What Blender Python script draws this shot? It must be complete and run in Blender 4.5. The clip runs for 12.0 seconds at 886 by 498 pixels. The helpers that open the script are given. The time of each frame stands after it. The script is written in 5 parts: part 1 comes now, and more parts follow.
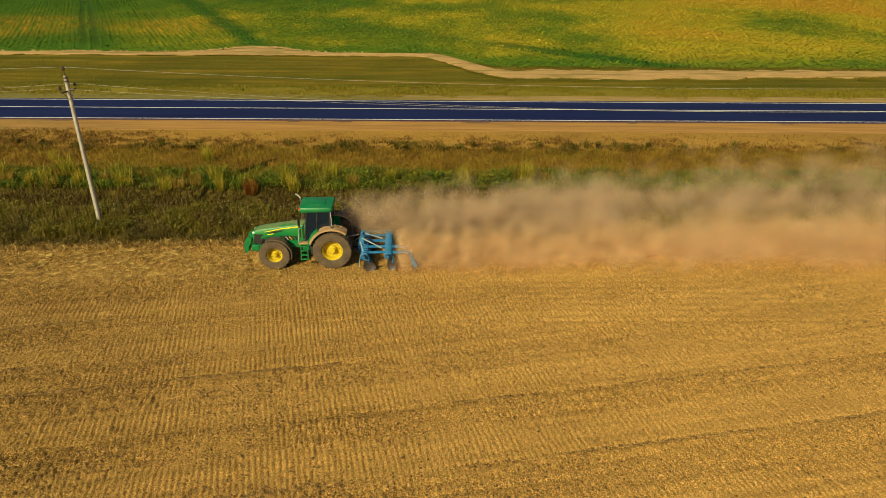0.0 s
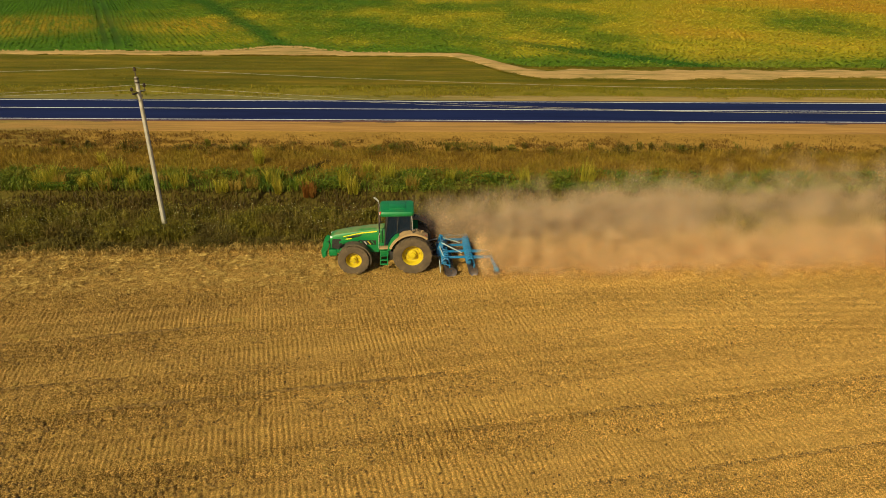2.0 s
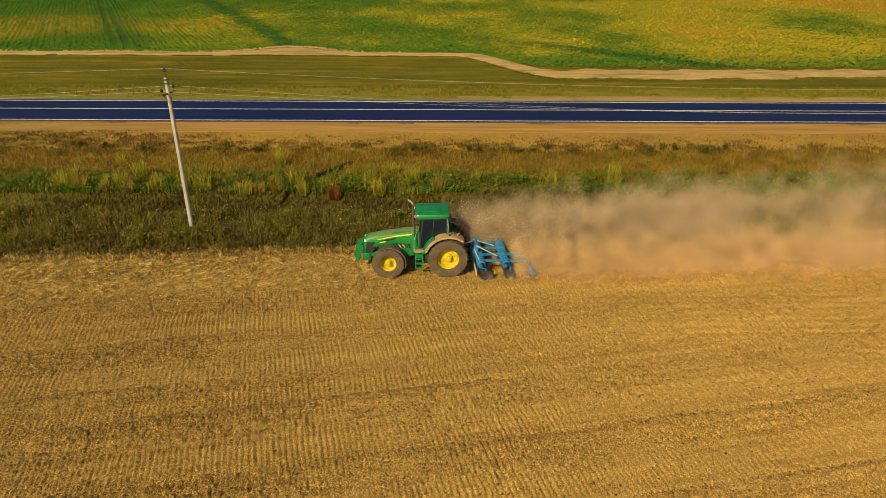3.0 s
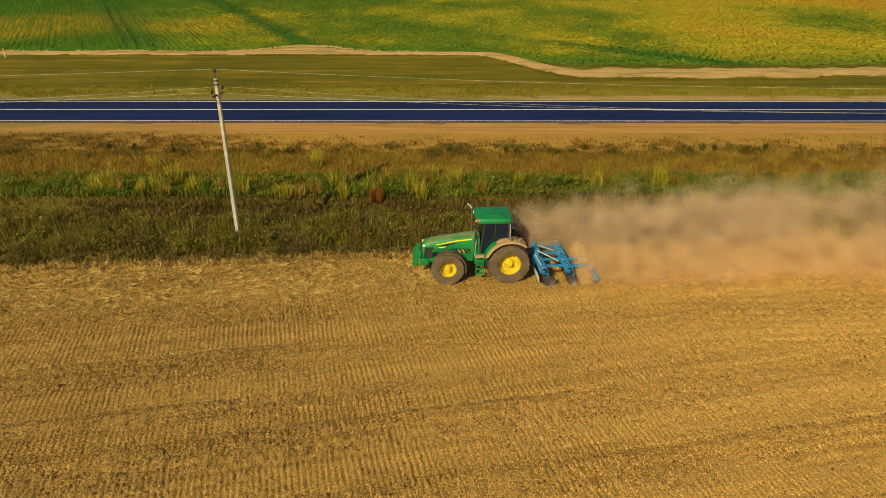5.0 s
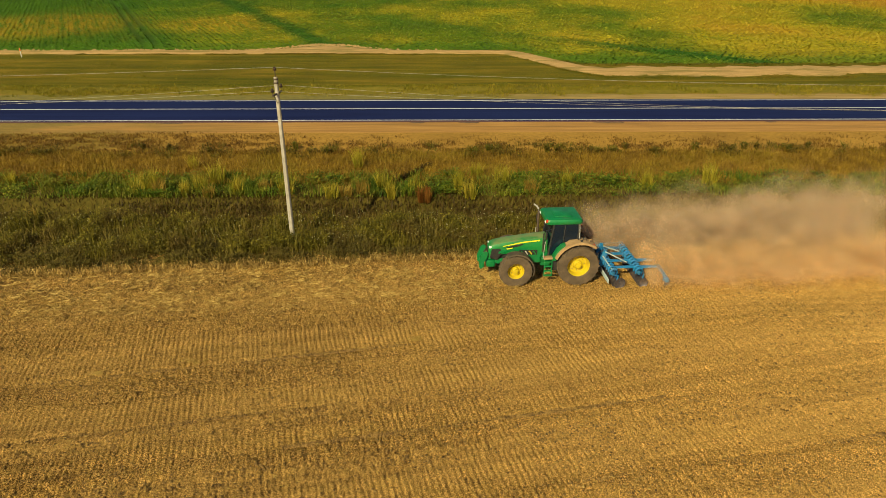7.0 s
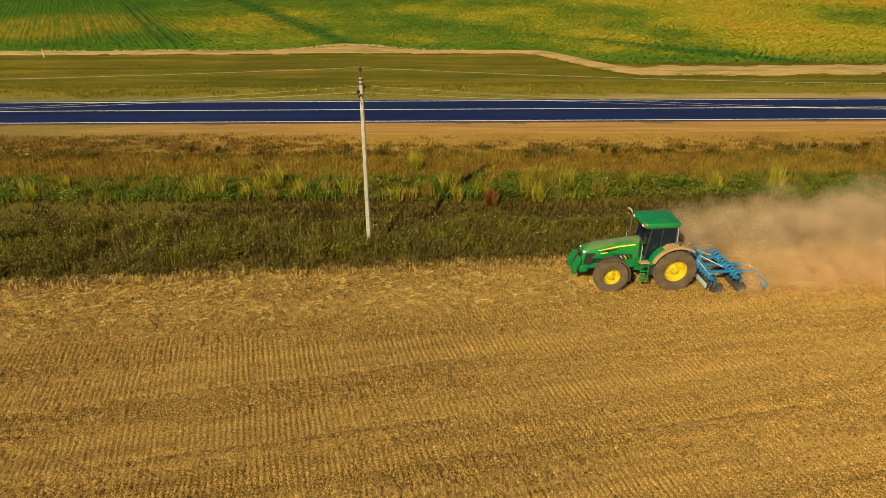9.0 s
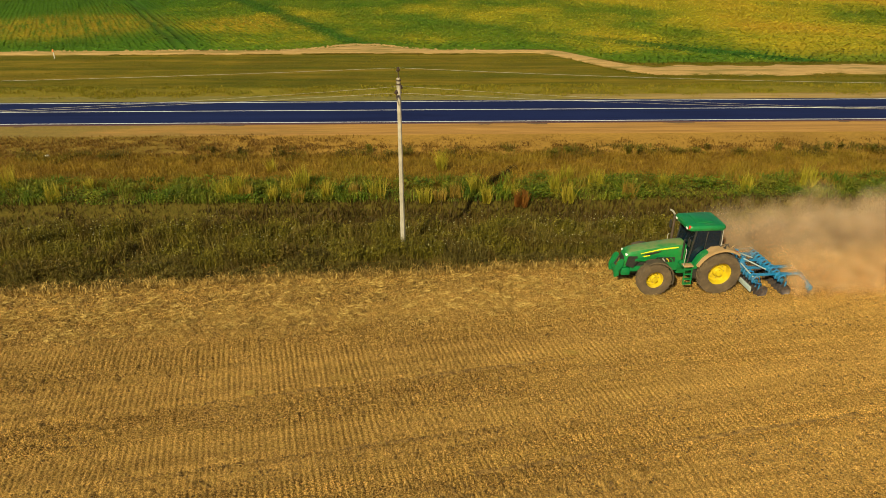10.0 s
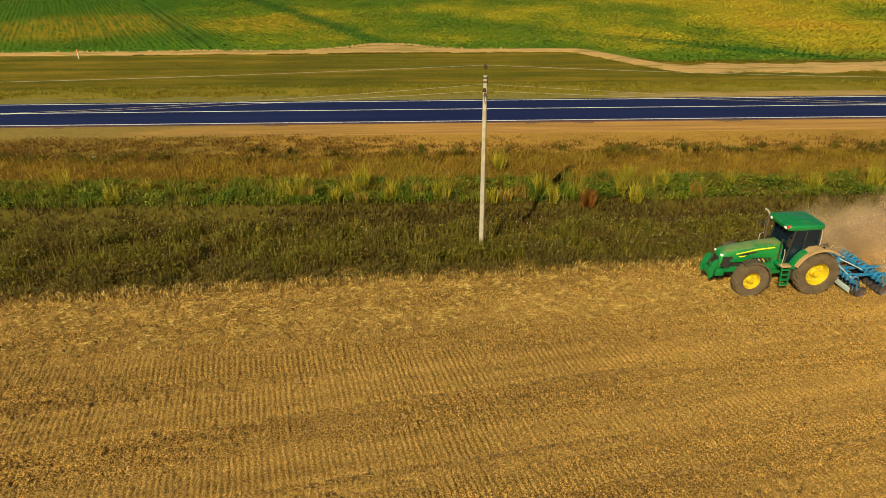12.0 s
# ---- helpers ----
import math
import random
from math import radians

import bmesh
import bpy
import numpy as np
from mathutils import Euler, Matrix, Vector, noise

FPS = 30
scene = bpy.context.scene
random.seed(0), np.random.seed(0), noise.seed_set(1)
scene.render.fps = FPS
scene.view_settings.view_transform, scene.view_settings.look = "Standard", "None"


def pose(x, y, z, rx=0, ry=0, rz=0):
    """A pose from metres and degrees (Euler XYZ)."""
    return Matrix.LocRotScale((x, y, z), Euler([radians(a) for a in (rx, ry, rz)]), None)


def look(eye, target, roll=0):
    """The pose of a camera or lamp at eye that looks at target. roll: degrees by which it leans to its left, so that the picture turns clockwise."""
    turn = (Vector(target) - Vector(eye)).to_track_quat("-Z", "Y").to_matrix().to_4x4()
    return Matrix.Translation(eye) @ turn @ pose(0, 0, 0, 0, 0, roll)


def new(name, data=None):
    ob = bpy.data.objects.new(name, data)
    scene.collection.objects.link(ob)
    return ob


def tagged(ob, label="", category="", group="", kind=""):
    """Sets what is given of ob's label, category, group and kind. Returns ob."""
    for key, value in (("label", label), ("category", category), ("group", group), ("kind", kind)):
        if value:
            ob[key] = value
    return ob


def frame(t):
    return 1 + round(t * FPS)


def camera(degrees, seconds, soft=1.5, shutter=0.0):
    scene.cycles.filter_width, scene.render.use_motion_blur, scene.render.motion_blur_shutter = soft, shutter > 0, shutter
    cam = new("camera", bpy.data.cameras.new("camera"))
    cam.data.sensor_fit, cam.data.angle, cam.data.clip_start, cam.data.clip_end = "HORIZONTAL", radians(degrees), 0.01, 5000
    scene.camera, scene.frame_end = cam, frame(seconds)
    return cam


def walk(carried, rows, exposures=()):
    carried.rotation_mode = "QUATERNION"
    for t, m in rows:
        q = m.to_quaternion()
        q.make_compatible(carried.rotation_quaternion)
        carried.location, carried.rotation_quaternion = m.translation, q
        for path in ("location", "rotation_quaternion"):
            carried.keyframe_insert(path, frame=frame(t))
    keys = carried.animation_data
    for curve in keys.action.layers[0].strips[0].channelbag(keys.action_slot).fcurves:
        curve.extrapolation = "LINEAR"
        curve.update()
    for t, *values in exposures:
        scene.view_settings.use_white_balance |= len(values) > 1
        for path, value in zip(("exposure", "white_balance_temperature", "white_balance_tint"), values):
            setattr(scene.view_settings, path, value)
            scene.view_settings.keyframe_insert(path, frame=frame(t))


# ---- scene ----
cam = camera(68.25, 12.0, soft=0.9)
EXPOSURE = 0.13
# seconds, x, y, z, yaw, pitch, roll
ROWS = [
    (0.0, 0.000, -0.000, 15.194, 0.002, -25.596, 0.310),
    (0.5, -1.116, 0.196, 15.165, -0.055, -25.571, 0.338),
    (1.0, -2.173, 0.411, 15.121, -0.087, -25.591, 0.362),
    (1.5, -3.173, 0.595, 15.086, -0.127, -25.615, 0.322),
    (2.0, -4.131, 0.777, 15.085, -0.147, -25.634, 0.308),
    (2.5, -5.054, 1.019, 15.068, -0.194, -25.654, 0.288),
    (3.0, -5.922, 1.282, 15.030, -0.271, -25.666, 0.267),
    (5.0, -8.930, 2.247, 14.898, -0.573, -25.764, 0.166),
    (5.5, -9.596, 2.419, 14.846, -0.612, -25.786, 0.157),
    (6.0, -10.366, 2.575, 14.809, -0.710, -25.812, 0.132),
    (6.5, -11.212, 2.700, 14.756, -0.789, -25.808, 0.112),
    (7.0, -12.151, 2.895, 14.708, -0.862, -25.818, 0.092),
    (9.0, -16.507, 3.813, 14.554, -1.302, -25.827, 0.032),
    (9.5, -17.429, 4.064, 14.550, -1.356, -25.849, 0.010),
    (10.0, -18.310, 4.324, 14.484, -1.389, -25.838, -0.013),
    (10.5, -19.209, 4.516, 14.434, -1.500, -25.872, -0.050),
    (11.0, -20.120, 4.696, 14.379, -1.550, -25.866, -0.074),
    (11.5, -21.163, 4.895, 14.327, -1.603, -25.856, -0.144),
    (12.0, -22.336, 5.079, 14.250, -1.635, -25.834, -0.196),
]
walk(cam, [(t, pose(x, y, z, 90 + pitch, 0, yaw) @ pose(0, 0, 0, 0, 0, roll)) for t, x, y, z, yaw, pitch, roll in ROWS],
     [(0.0, EXPOSURE), (12.0, EXPOSURE + 0.18)])
scene.cycles.transparent_max_bounces = 72

# ---- light ----
TO_SUN = Vector((-0.41, -0.71, 0.57)).normalized()
world = bpy.data.worlds.new("sky")
scene.world = world
world.use_nodes = True
wn = world.node_tree.nodes
sky = wn.new("ShaderNodeTexSky")
sky.sky_type, sky.sun_disc = "NISHITA", False
sky.sun_elevation = math.asin(TO_SUN.z)
sky.sun_rotation = math.atan2(TO_SUN.x, TO_SUN.y)
sky.dust_density = 3.0
wn["Background"].inputs["Strength"].default_value = 0.055
world.node_tree.links.new(sky.outputs["Color"], wn["Background"].inputs["Color"])
sun = new("sun", bpy.data.lights.new("sun", "SUN"))
sun.data.energy, sun.data.angle, sun.data.color = 5.0, radians(0.6), (1.0, 0.865, 0.46)
sun.matrix_world = look((0, 0, 60), Vector((0, 0, 60)) - TO_SUN)


# ---- materials ----
def material(name):
    m = bpy.data.materials.new(name)
    m.use_nodes = True
    return m, m.node_tree.nodes, m.node_tree.links, m.node_tree.nodes["Principled BSDF"]


def noise_node(nt, scale, detail=4.0, rough=0.6, where=None, squash=None):
    """Noise over the place's own metres."""
    n = nt.nodes.new("ShaderNodeTexNoise")
    n.inputs["Scale"].default_value, n.inputs["Detail"].default_value, n.inputs["Roughness"].default_value = scale, detail, rough
    src = where
    if src is None:
        src = nt.nodes.new("ShaderNodeNewGeometry").outputs["Position"]
    if squash:
        mp = nt.nodes.new("ShaderNodeMapping")
        mp.inputs["Scale"].default_value = squash
        nt.links.new(src, mp.inputs["Vector"])
        src = mp.outputs["Vector"]
    nt.links.new(src, n.inputs["Vector"])
    return n.outputs["Fac"]


def ramp(nt, fac, stops):
    r = nt.nodes.new("ShaderNodeValToRGB")
    while len(r.color_ramp.elements) < len(stops):
        r.color_ramp.elements.new(0.5)
    for e, (at, col) in zip(r.color_ramp.elements, stops):
        e.position, e.color = at, (*col, 1)
    nt.links.new(fac, r.inputs["Fac"])
    return r.outputs["Color"]


def calc(nt, op, a, b=0.0, c=None):
    m = nt.nodes.new("ShaderNodeMath")
    m.operation = op
    for i, v in enumerate((a, b) if c is None else (a, b, c)):
        if isinstance(v, (int, float)):
            m.inputs[i].default_value = v
        else:
            nt.links.new(v, m.inputs[i])
    return m.outputs[0]


def blend(nt, fac, a, b, kind="MIX"):
    m = nt.nodes.new("ShaderNodeMix")
    m.data_type, m.blend_type = "RGBA", kind
    for i, v in ((0, fac), (6, a), (7, b)):
        if isinstance(v, (int, float)):
            m.inputs[i].default_value = v
        elif isinstance(v, tuple):
            m.inputs[i].default_value = (*v, 1)
        else:
            nt.links.new(v, m.inputs[i])
    return m.outputs[2]


def step_up(nt, v, at, soft):
    """0 below at, 1 above it, over a soft band."""
    m = nt.nodes.new("ShaderNodeMapRange")
    m.interpolation_type = "SMOOTHSTEP"
    m.inputs["From Min"].default_value, m.inputs["From Max"].default_value = at - soft, at + soft
    nt.links.new(v, m.inputs["Value"])
    return m.outputs["Result"]


def relief(nt, bsdf, height, strength=0.4, distance=0.05):
    b = nt.nodes.new("ShaderNodeBump")
    b.inputs["Strength"].default_value, b.inputs["Distance"].default_value = strength, distance
    nt.links.new(height, b.inputs["Height"])
    nt.links.new(b.outputs["Normal"], bsdf.inputs["Normal"])


def plain(name, dark, light, rough=0.6, metal=0.0, scale=6.0, bump=0.0, dust=0.0, coat=0.0, settled=0.0):
    """Paint, rubber, metal, concrete: two tones, a fine grain, and field dust that lies on it in patches."""
    m, n, l, bsdf = material(name)
    nt = m.node_tree
    where = n.new("ShaderNodeTexCoord").outputs["Object"]
    col = ramp(nt, noise_node(nt, scale, 5, 0.65, where), [(0.3, dark), (0.7, light)])
    if dust:
        mask = calc(nt, "MULTIPLY", step_up(nt, noise_node(nt, 2.3, 5, 0.7, where), 0.66 - 0.3 * dust, 0.16), min(1.0, dust * 1.3))
        if settled:
            up = n.new("ShaderNodeSeparateXYZ")
            l.new(n.new("ShaderNodeNewGeometry").outputs["Normal"], up.inputs[0])
            film = calc(nt, "MULTIPLY", step_up(nt, up.outputs[2], 0.9, 0.09), calc(nt, "MULTIPLY", step_up(nt, noise_node(nt, 1.3, 4, 0.6, where), 0.50, 0.14), settled))
            mask = calc(nt, "MAXIMUM", mask, film)
        col = blend(nt, mask, col, (0.36, 0.25, 0.13))
        rg = calc(nt, "ADD", rough, calc(nt, "MULTIPLY", mask, 0.45))
        l.new(rg, bsdf.inputs["Roughness"])
    else:
        bsdf.inputs["Roughness"].default_value = rough
    l.new(col, bsdf.inputs["Base Color"])
    bsdf.inputs["Metallic"].default_value = metal
    bsdf.inputs["Coat Weight"].default_value = coat
    if bump:
        relief(nt, bsdf, noise_node(nt, scale * 5, 4, 0.6, where), bump, 0.01)
    return m


def plant(name, stops, patch=None, patch_scale=0.25, through_light=0.35, rough=0.6, clump=0.9):
    """Leaves and stalks: each its own tone, lighter and darker from clump to clump, drifting in patches; some light passes through."""
    m, n, l, bsdf = material(name)
    nt = m.node_tree
    geo = n.new("ShaderNodeNewGeometry")
    pick = calc(nt, "ADD", calc(nt, "MULTIPLY", geo.outputs["Random Per Island"], 0.45), calc(nt, "MULTIPLY", step_up(nt, noise_node(nt, clump, 3, 0.6, geo.outputs["Position"]), 0.5, 0.2), 0.55))
    each = ramp(nt, pick, stops)
    if patch:
        f = noise_node(nt, patch_scale, 4, 0.6, geo.outputs["Position"])
        each = blend(nt, calc(nt, "MULTIPLY", step_up(nt, f, 0.55, 0.10), 0.75), each, patch)
    l.new(each, bsdf.inputs["Base Color"])
    bsdf.inputs["Roughness"].default_value = rough
    bsdf.inputs["Specular IOR Level"].default_value = 0.25
    tr = n.new("ShaderNodeBsdfTranslucent")
    l.new(each, tr.inputs["Color"])
    mx = n.new("ShaderNodeMixShader")
    mx.inputs[0].default_value = through_light
    l.new(bsdf.outputs[0], mx.inputs[1])
    l.new(tr.outputs[0], mx.inputs[2])
    l.new(mx.outputs[0], n["Material Output"].inputs["Surface"])
    return m


def axis(nt, k):
    s = nt.nodes.new("ShaderNodeSeparateXYZ")
    nt.links.new(nt.nodes.new("ShaderNodeNewGeometry").outputs["Position"], s.inputs[0])
    return s.outputs[k]


def crop_colour(nt):
    """Green crop with ripening orange patches, and greener lanes that run with the rows."""
    across = calc(nt, "ADD", calc(nt, "MULTIPLY", axis(nt, 0), 0.89), calc(nt, "MULTIPLY", axis(nt, 1), 0.45))
    along = calc(nt, "SUBTRACT", calc(nt, "MULTIPLY", axis(nt, 1), 0.89), calc(nt, "MULTIPLY", axis(nt, 0), 0.45))
    rows = nt.nodes.new("ShaderNodeCombineXYZ")
    nt.links.new(across, rows.inputs[0])
    nt.links.new(calc(nt, "MULTIPLY", along, 0.16), rows.inputs[1])
    f1 = noise_node(nt, 0.035, 3, 0.55, squash=(1.0, 0.75, 1.0))
    f2 = noise_node(nt, 0.30, 4, 0.65)
    f3 = noise_node(nt, 0.9, 4, 0.7, rows.outputs[0])
    f = calc(nt, "ADD", calc(nt, "MULTIPLY", f1, 0.62), calc(nt, "MULTIPLY", f2, 0.20))
    f = calc(nt, "ADD", f, calc(nt, "MULTIPLY", f3, 0.20))
    # turns gold eastwards: the glare on that side is put into the crop's colour
    f = calc(nt, "ADD", f, calc(nt, "MULTIPLY", axis(nt, 0), 0.0012))
    col = ramp(nt, f, [(0.38, CROP_GREEN), (0.49, CROP_MID), (0.57, CROP_GOLD), (0.72, CROP_ORANGE)])
    for cx, cy, half in ((-80.0, 125.0, 17.0), (-50.0, 126.0, 11.0)):
        away = nt.nodes.new("ShaderNodeVectorMath")
        away.operation = "DISTANCE"
        nt.links.new(nt.nodes.new("ShaderNodeNewGeometry").outputs["Position"], away.inputs[0])
        away.inputs[1].default_value = (cx, cy, 0.2)
        near = calc(nt, "SUBTRACT", 1.0, step_up(nt, calc(nt, "ADD", away.outputs["Value"], calc(nt, "MULTIPLY", calc(nt, "SUBTRACT", f3, 0.5), 16.0)), half, 6.0))
        col = blend(nt, calc(nt, "MULTIPLY", calc(nt, "MULTIPLY", near, step_up(nt, f3, 0.48, 0.14)), 0.60), col, CROP_ORANGE)
    wob = calc(nt, "ADD", across, calc(nt, "MULTIPLY", calc(nt, "SUBTRACT", noise_node(nt, 0.12, 4), 0.5), 4.0))
    for mid, half, share in ((-1.0, 2.6, 0.5), (21.5, 2.1, 0.92)):
        off = calc(nt, "ABSOLUTE", calc(nt, "SUBTRACT", wob, mid))
        lane = calc(nt, "SUBTRACT", 1.0, step_up(nt, off, half, 1.6))
        fade = calc(nt, "SUBTRACT", 1.0, calc(nt, "MULTIPLY", step_up(nt, axis(nt, 1), 130.0, 30.0), 0.1))
        col = blend(nt, calc(nt, "MULTIPLY", calc(nt, "MULTIPLY", lane, fade), share), col, CROP_LANE)
    # wheel ruts: the shade in them is put in as a dark colour
    for mid in (-2.4, -0.7):
        rut = calc(nt, "SUBTRACT", 1.0, step_up(nt, calc(nt, "ABSOLUTE", calc(nt, "SUBTRACT", across, mid)), 0.45, 0.2))
        col = blend(nt, calc(nt, "MULTIPLY", rut, 0.5), col, (0.022, 0.045, 0.006))
    # a greener hem along the track, and a lane that swings off it to the north-west
    stray = calc(nt, "MULTIPLY", calc(nt, "SUBTRACT", noise_node(nt, 0.16, 5, 0.65), 0.5), 9.0)
    hem = calc(nt, "ADD", axis(nt, 1), calc(nt, "MULTIPLY", step_up(nt, axis(nt, 0), 2.0, 6.0), 10.5))
    hem = calc(nt, "SUBTRACT", 1.0, step_up(nt, calc(nt, "ADD", hem, stray), 103.5, 3.5))
    col = blend(nt, calc(nt, "MULTIPLY", hem, 0.72), col, CROP_HEM)
    swing = calc(nt, "ADD", calc(nt, "MULTIPLY", axis(nt, 0), 0.671), calc(nt, "MULTIPLY", axis(nt, 1), 0.741))
    off = calc(nt, "ABSOLUTE", calc(nt, "SUBTRACT", calc(nt, "ADD", swing, calc(nt, "MULTIPLY", stray, 0.22)), 84.0))
    lane = calc(nt, "SUBTRACT", 1.0, step_up(nt, off, 2.2, 0.8))
    fade = calc(nt, "SUBTRACT", 1.0, calc(nt, "MULTIPLY", step_up(nt, axis(nt, 1), 106.0, 12.0), 0.7))
    col = blend(nt, calc(nt, "MULTIPLY", calc(nt, "MULTIPLY", lane, fade), 0.95), col, CROP_LANE)
    return col


CROP_GREEN, CROP_MID, CROP_GOLD, CROP_ORANGE, CROP_LANE, CROP_HEM = (0.058, 0.134, 0.006), (0.138, 0.176, 0.007), (0.33, 0.282, 0.013), (0.42, 0.25, 0.019), (0.030, 0.100, 0.007), (0.062, 0.150, 0.008)


def soil_colour(nt):
    """Tilled stubble: brown crumbs, golden straw between them, pale dusty runs with the furrows."""
    crumbs = noise_node(nt, 21.0, 4, 0.7)
    # brown soil to pale straw; the darkest stop also paints shade in the crevices
    col = ramp(nt, crumbs, [(0.40, (0.050, 0.027, 0.008)), (0.465, (0.235, 0.128, 0.030)), (0.53, (0.445, 0.254, 0.062)), (0.60, (0.82, 0.51, 0.168))])
    # rough half of each pass: browner earth
    across = calc(nt, "SUBTRACT", axis(nt, 1), calc(nt, "MULTIPLY", axis(nt, 0), 0.182))
    across = calc(nt, "ADD", across, calc(nt, "MULTIPLY", calc(nt, "SUBTRACT", noise_node(nt, 0.35, 4, 0.6), 0.5), 1.6))
    swing = calc(nt, "SINE", calc(nt, "MULTIPLY", calc(nt, "SUBTRACT", across, 23.2), 2 * math.pi / 3.9))
    bare = calc(nt, "MULTIPLY", step_up(nt, swing, -0.1, 0.6), 0.34)
    col = blend(nt, bare, col, blend(nt, crumbs, (0.25, 0.135, 0.032), (0.76, 0.47, 0.15)))
    straw = step_up(nt, noise_node(nt, 2.2, 5, 0.7), 0.53, 0.09)
    col = blend(nt, calc(nt, "MULTIPLY", straw, 0.16), col, (0.37, 0.255, 0.055))
    runs = step_up(nt, noise_node(nt, 0.5, 4, 0.6, squash=(0.22, 1.6, 1.0)), 0.55, 0.12)
    col = blend(nt, calc(nt, "MULTIPLY", runs, 0.22), col, (0.40, 0.25, 0.065))
    along = nt.nodes.new("ShaderNodeCombineXYZ")
    nt.links.new(calc(nt, "MULTIPLY", axis(nt, 0), 0.10), along.inputs[0])
    nt.links.new(calc(nt, "MULTIPLY", calc(nt, "SUBTRACT", axis(nt, 1), calc(nt, "MULTIPLY", axis(nt, 0), 0.182)), 1.9), along.inputs[1])
    col = blend(nt, 1.0, col, ramp(nt, noise_node(nt, 1.0, 5, 0.7, along.outputs[0]), [(0.32, (0.74, 0.72, 0.70)), (0.5, (1.0, 1.0, 1.0)), (0.68, (1.22, 1.21, 1.18))]), "MULTIPLY")
    # soil lifted and paled to the east: lens glare put into its colour
    east_glare = step_up(nt, calc(nt, "ADD", axis(nt, 0), calc(nt, "MULTIPLY", noise_node(nt, 0.2, 3), 6.0)), -2.0, 16.0)
    col = blend(nt, 1.0, col, ramp(nt, east_glare, [(0.0, (1.0, 1.0, 1.0)), (1.0, (1.38, 1.33, 1.28))]), "MULTIPLY")
    col = blend(nt, calc(nt, "MULTIPLY", east_glare, 0.28), col, (0.72, 0.43, 0.118))
    return col, crumbs


def soil_material():
    m, n, l, bsdf = material("tilled_soil")
    nt = m.node_tree
    col, crumbs = soil_colour(nt)
    l.new(col, bsdf.inputs["Base Color"])
    bsdf.inputs["Roughness"].default_value = 0.95
    bsdf.inputs["Specular IOR Level"].default_value = 0.12
    relief(nt, bsdf, crumbs, 1.0, 0.11)
    return m


def ground_material():
    m, n, l, bsdf = material("ground")
    nt = m.node_tree
    x, y = axis(nt, 0), axis(nt, 1)
    wob = calc(nt, "MULTIPLY", calc(nt, "SUBTRACT", noise_node(nt, 0.3, 5, 0.65), 0.5), 2.6)
    yy = calc(nt, "ADD", y, wob)
    fine = noise_node(nt, 3.0, 5, 0.7)
    col, crumbs = soil_colour(nt)
    bands = (
        (32.6, 0.5, (0.05, 0.045, 0.008), (0.12, 0.09, 0.016)),     # dark soil under weeds; shade there and in the ditch put into it
        (44.0, 0.7, (0.15, 0.09, 0.015), (0.25, 0.15, 0.025)),      # dry grass litter
        (50.3, 0.8, (0.23, 0.13, 0.026), (0.36, 0.21, 0.045)),      # bare tan earth
        (55.8, 0.6, (0.28, 0.15, 0.035), (0.40, 0.22, 0.055)),       # sandy shoulder
        (69.3, 0.6, (0.13, 0.115, 0.012), (0.24, 0.185, 0.022)),       # thin yellow grass
        (73.2, 1.0, (0.07, 0.085, 0.004), (0.13, 0.12, 0.007)),    # mown olive grass
    )
    for at, soft, dark, light in bands:
        col = blend(nt, step_up(nt, yy, at, soft), col, ramp(nt, fine, [(0.3, dark), (0.7, light)]))
    west = calc(nt, "ADD", x, calc(nt, "MULTIPLY", calc(nt, "SUBTRACT", noise_node(nt, 0.12, 4, 0.65, squash=(0.6, 3.0, 1.0)), 0.5), 50.0))
    west = calc(nt, "MULTIPLY", calc(nt, "SUBTRACT", 1.0, step_up(nt, west, -37.0, 9.0)), calc(nt, "SUBTRACT", step_up(nt, yy, 50.0, 0.8), step_up(nt, yy, 58.0, 0.5)))
    col = blend(nt, calc(nt, "MULTIPLY", west, 0.8), col, ramp(nt, fine, [(0.3, (0.10, 0.072, 0.014)), (0.7, (0.20, 0.14, 0.026))]))
    streak = ramp(nt, noise_node(nt, 0.35, 5, 0.65, squash=(0.12, 1.3, 1.0)), [(0.34, (0.06, 0.07, 0.004)), (0.5, (0.125, 0.10, 0.007)), (0.62, (0.23, 0.15, 0.016))])
    col = blend(nt, calc(nt, "MULTIPLY", step_up(nt, yy, 73.5, 1.5), 0.75), col, streak)
    rim = calc(nt, "ADD", y, calc(nt, "MULTIPLY", step_up(nt, x, 2.0, 6.0), 10.0))
    col = blend(nt, step_up(nt, rim, 97.0, 0.6), col, crop_colour(nt))
    big = ramp(nt, noise_node(nt, 0.12, 4, 0.6), [(0.3, (0.8, 0.8, 0.8)), (0.7, (1.12, 1.12, 1.12))])
    col = blend(nt, 1.0, col, big, "MULTIPLY")
    l.new(col, bsdf.inputs["Base Color"])
    bsdf.inputs["Roughness"].default_value = 0.95
    bsdf.inputs["Specular IOR Level"].default_value = 0.1
    # ripples of the roller and lumps, on the field only
    field = calc(nt, "SUBTRACT", 1.0, step_up(nt, yy, 31.5, 1.0))
    wave = calc(nt, "SINE", calc(nt, "MULTIPLY", calc(nt, "ADD", x, calc(nt, "MULTIPLY", y, 0.26)), 2 * math.pi / 0.195))
    wave = calc(nt, "MULTIPLY", calc(nt, "MULTIPLY", wave, step_up(nt, noise_node(nt, 0.35, 4, 0.6, squash=(0.5, 1.4, 1.0)), 0.46, 0.1)), 0.22)
    lumps = calc(nt, "ADD", noise_node(nt, 4.0, 6, 0.7), calc(nt, "MULTIPLY", calc(nt, "ADD", wave, crumbs), field))
    relief(nt, bsdf, lumps, 0.7, 0.12)
    return m


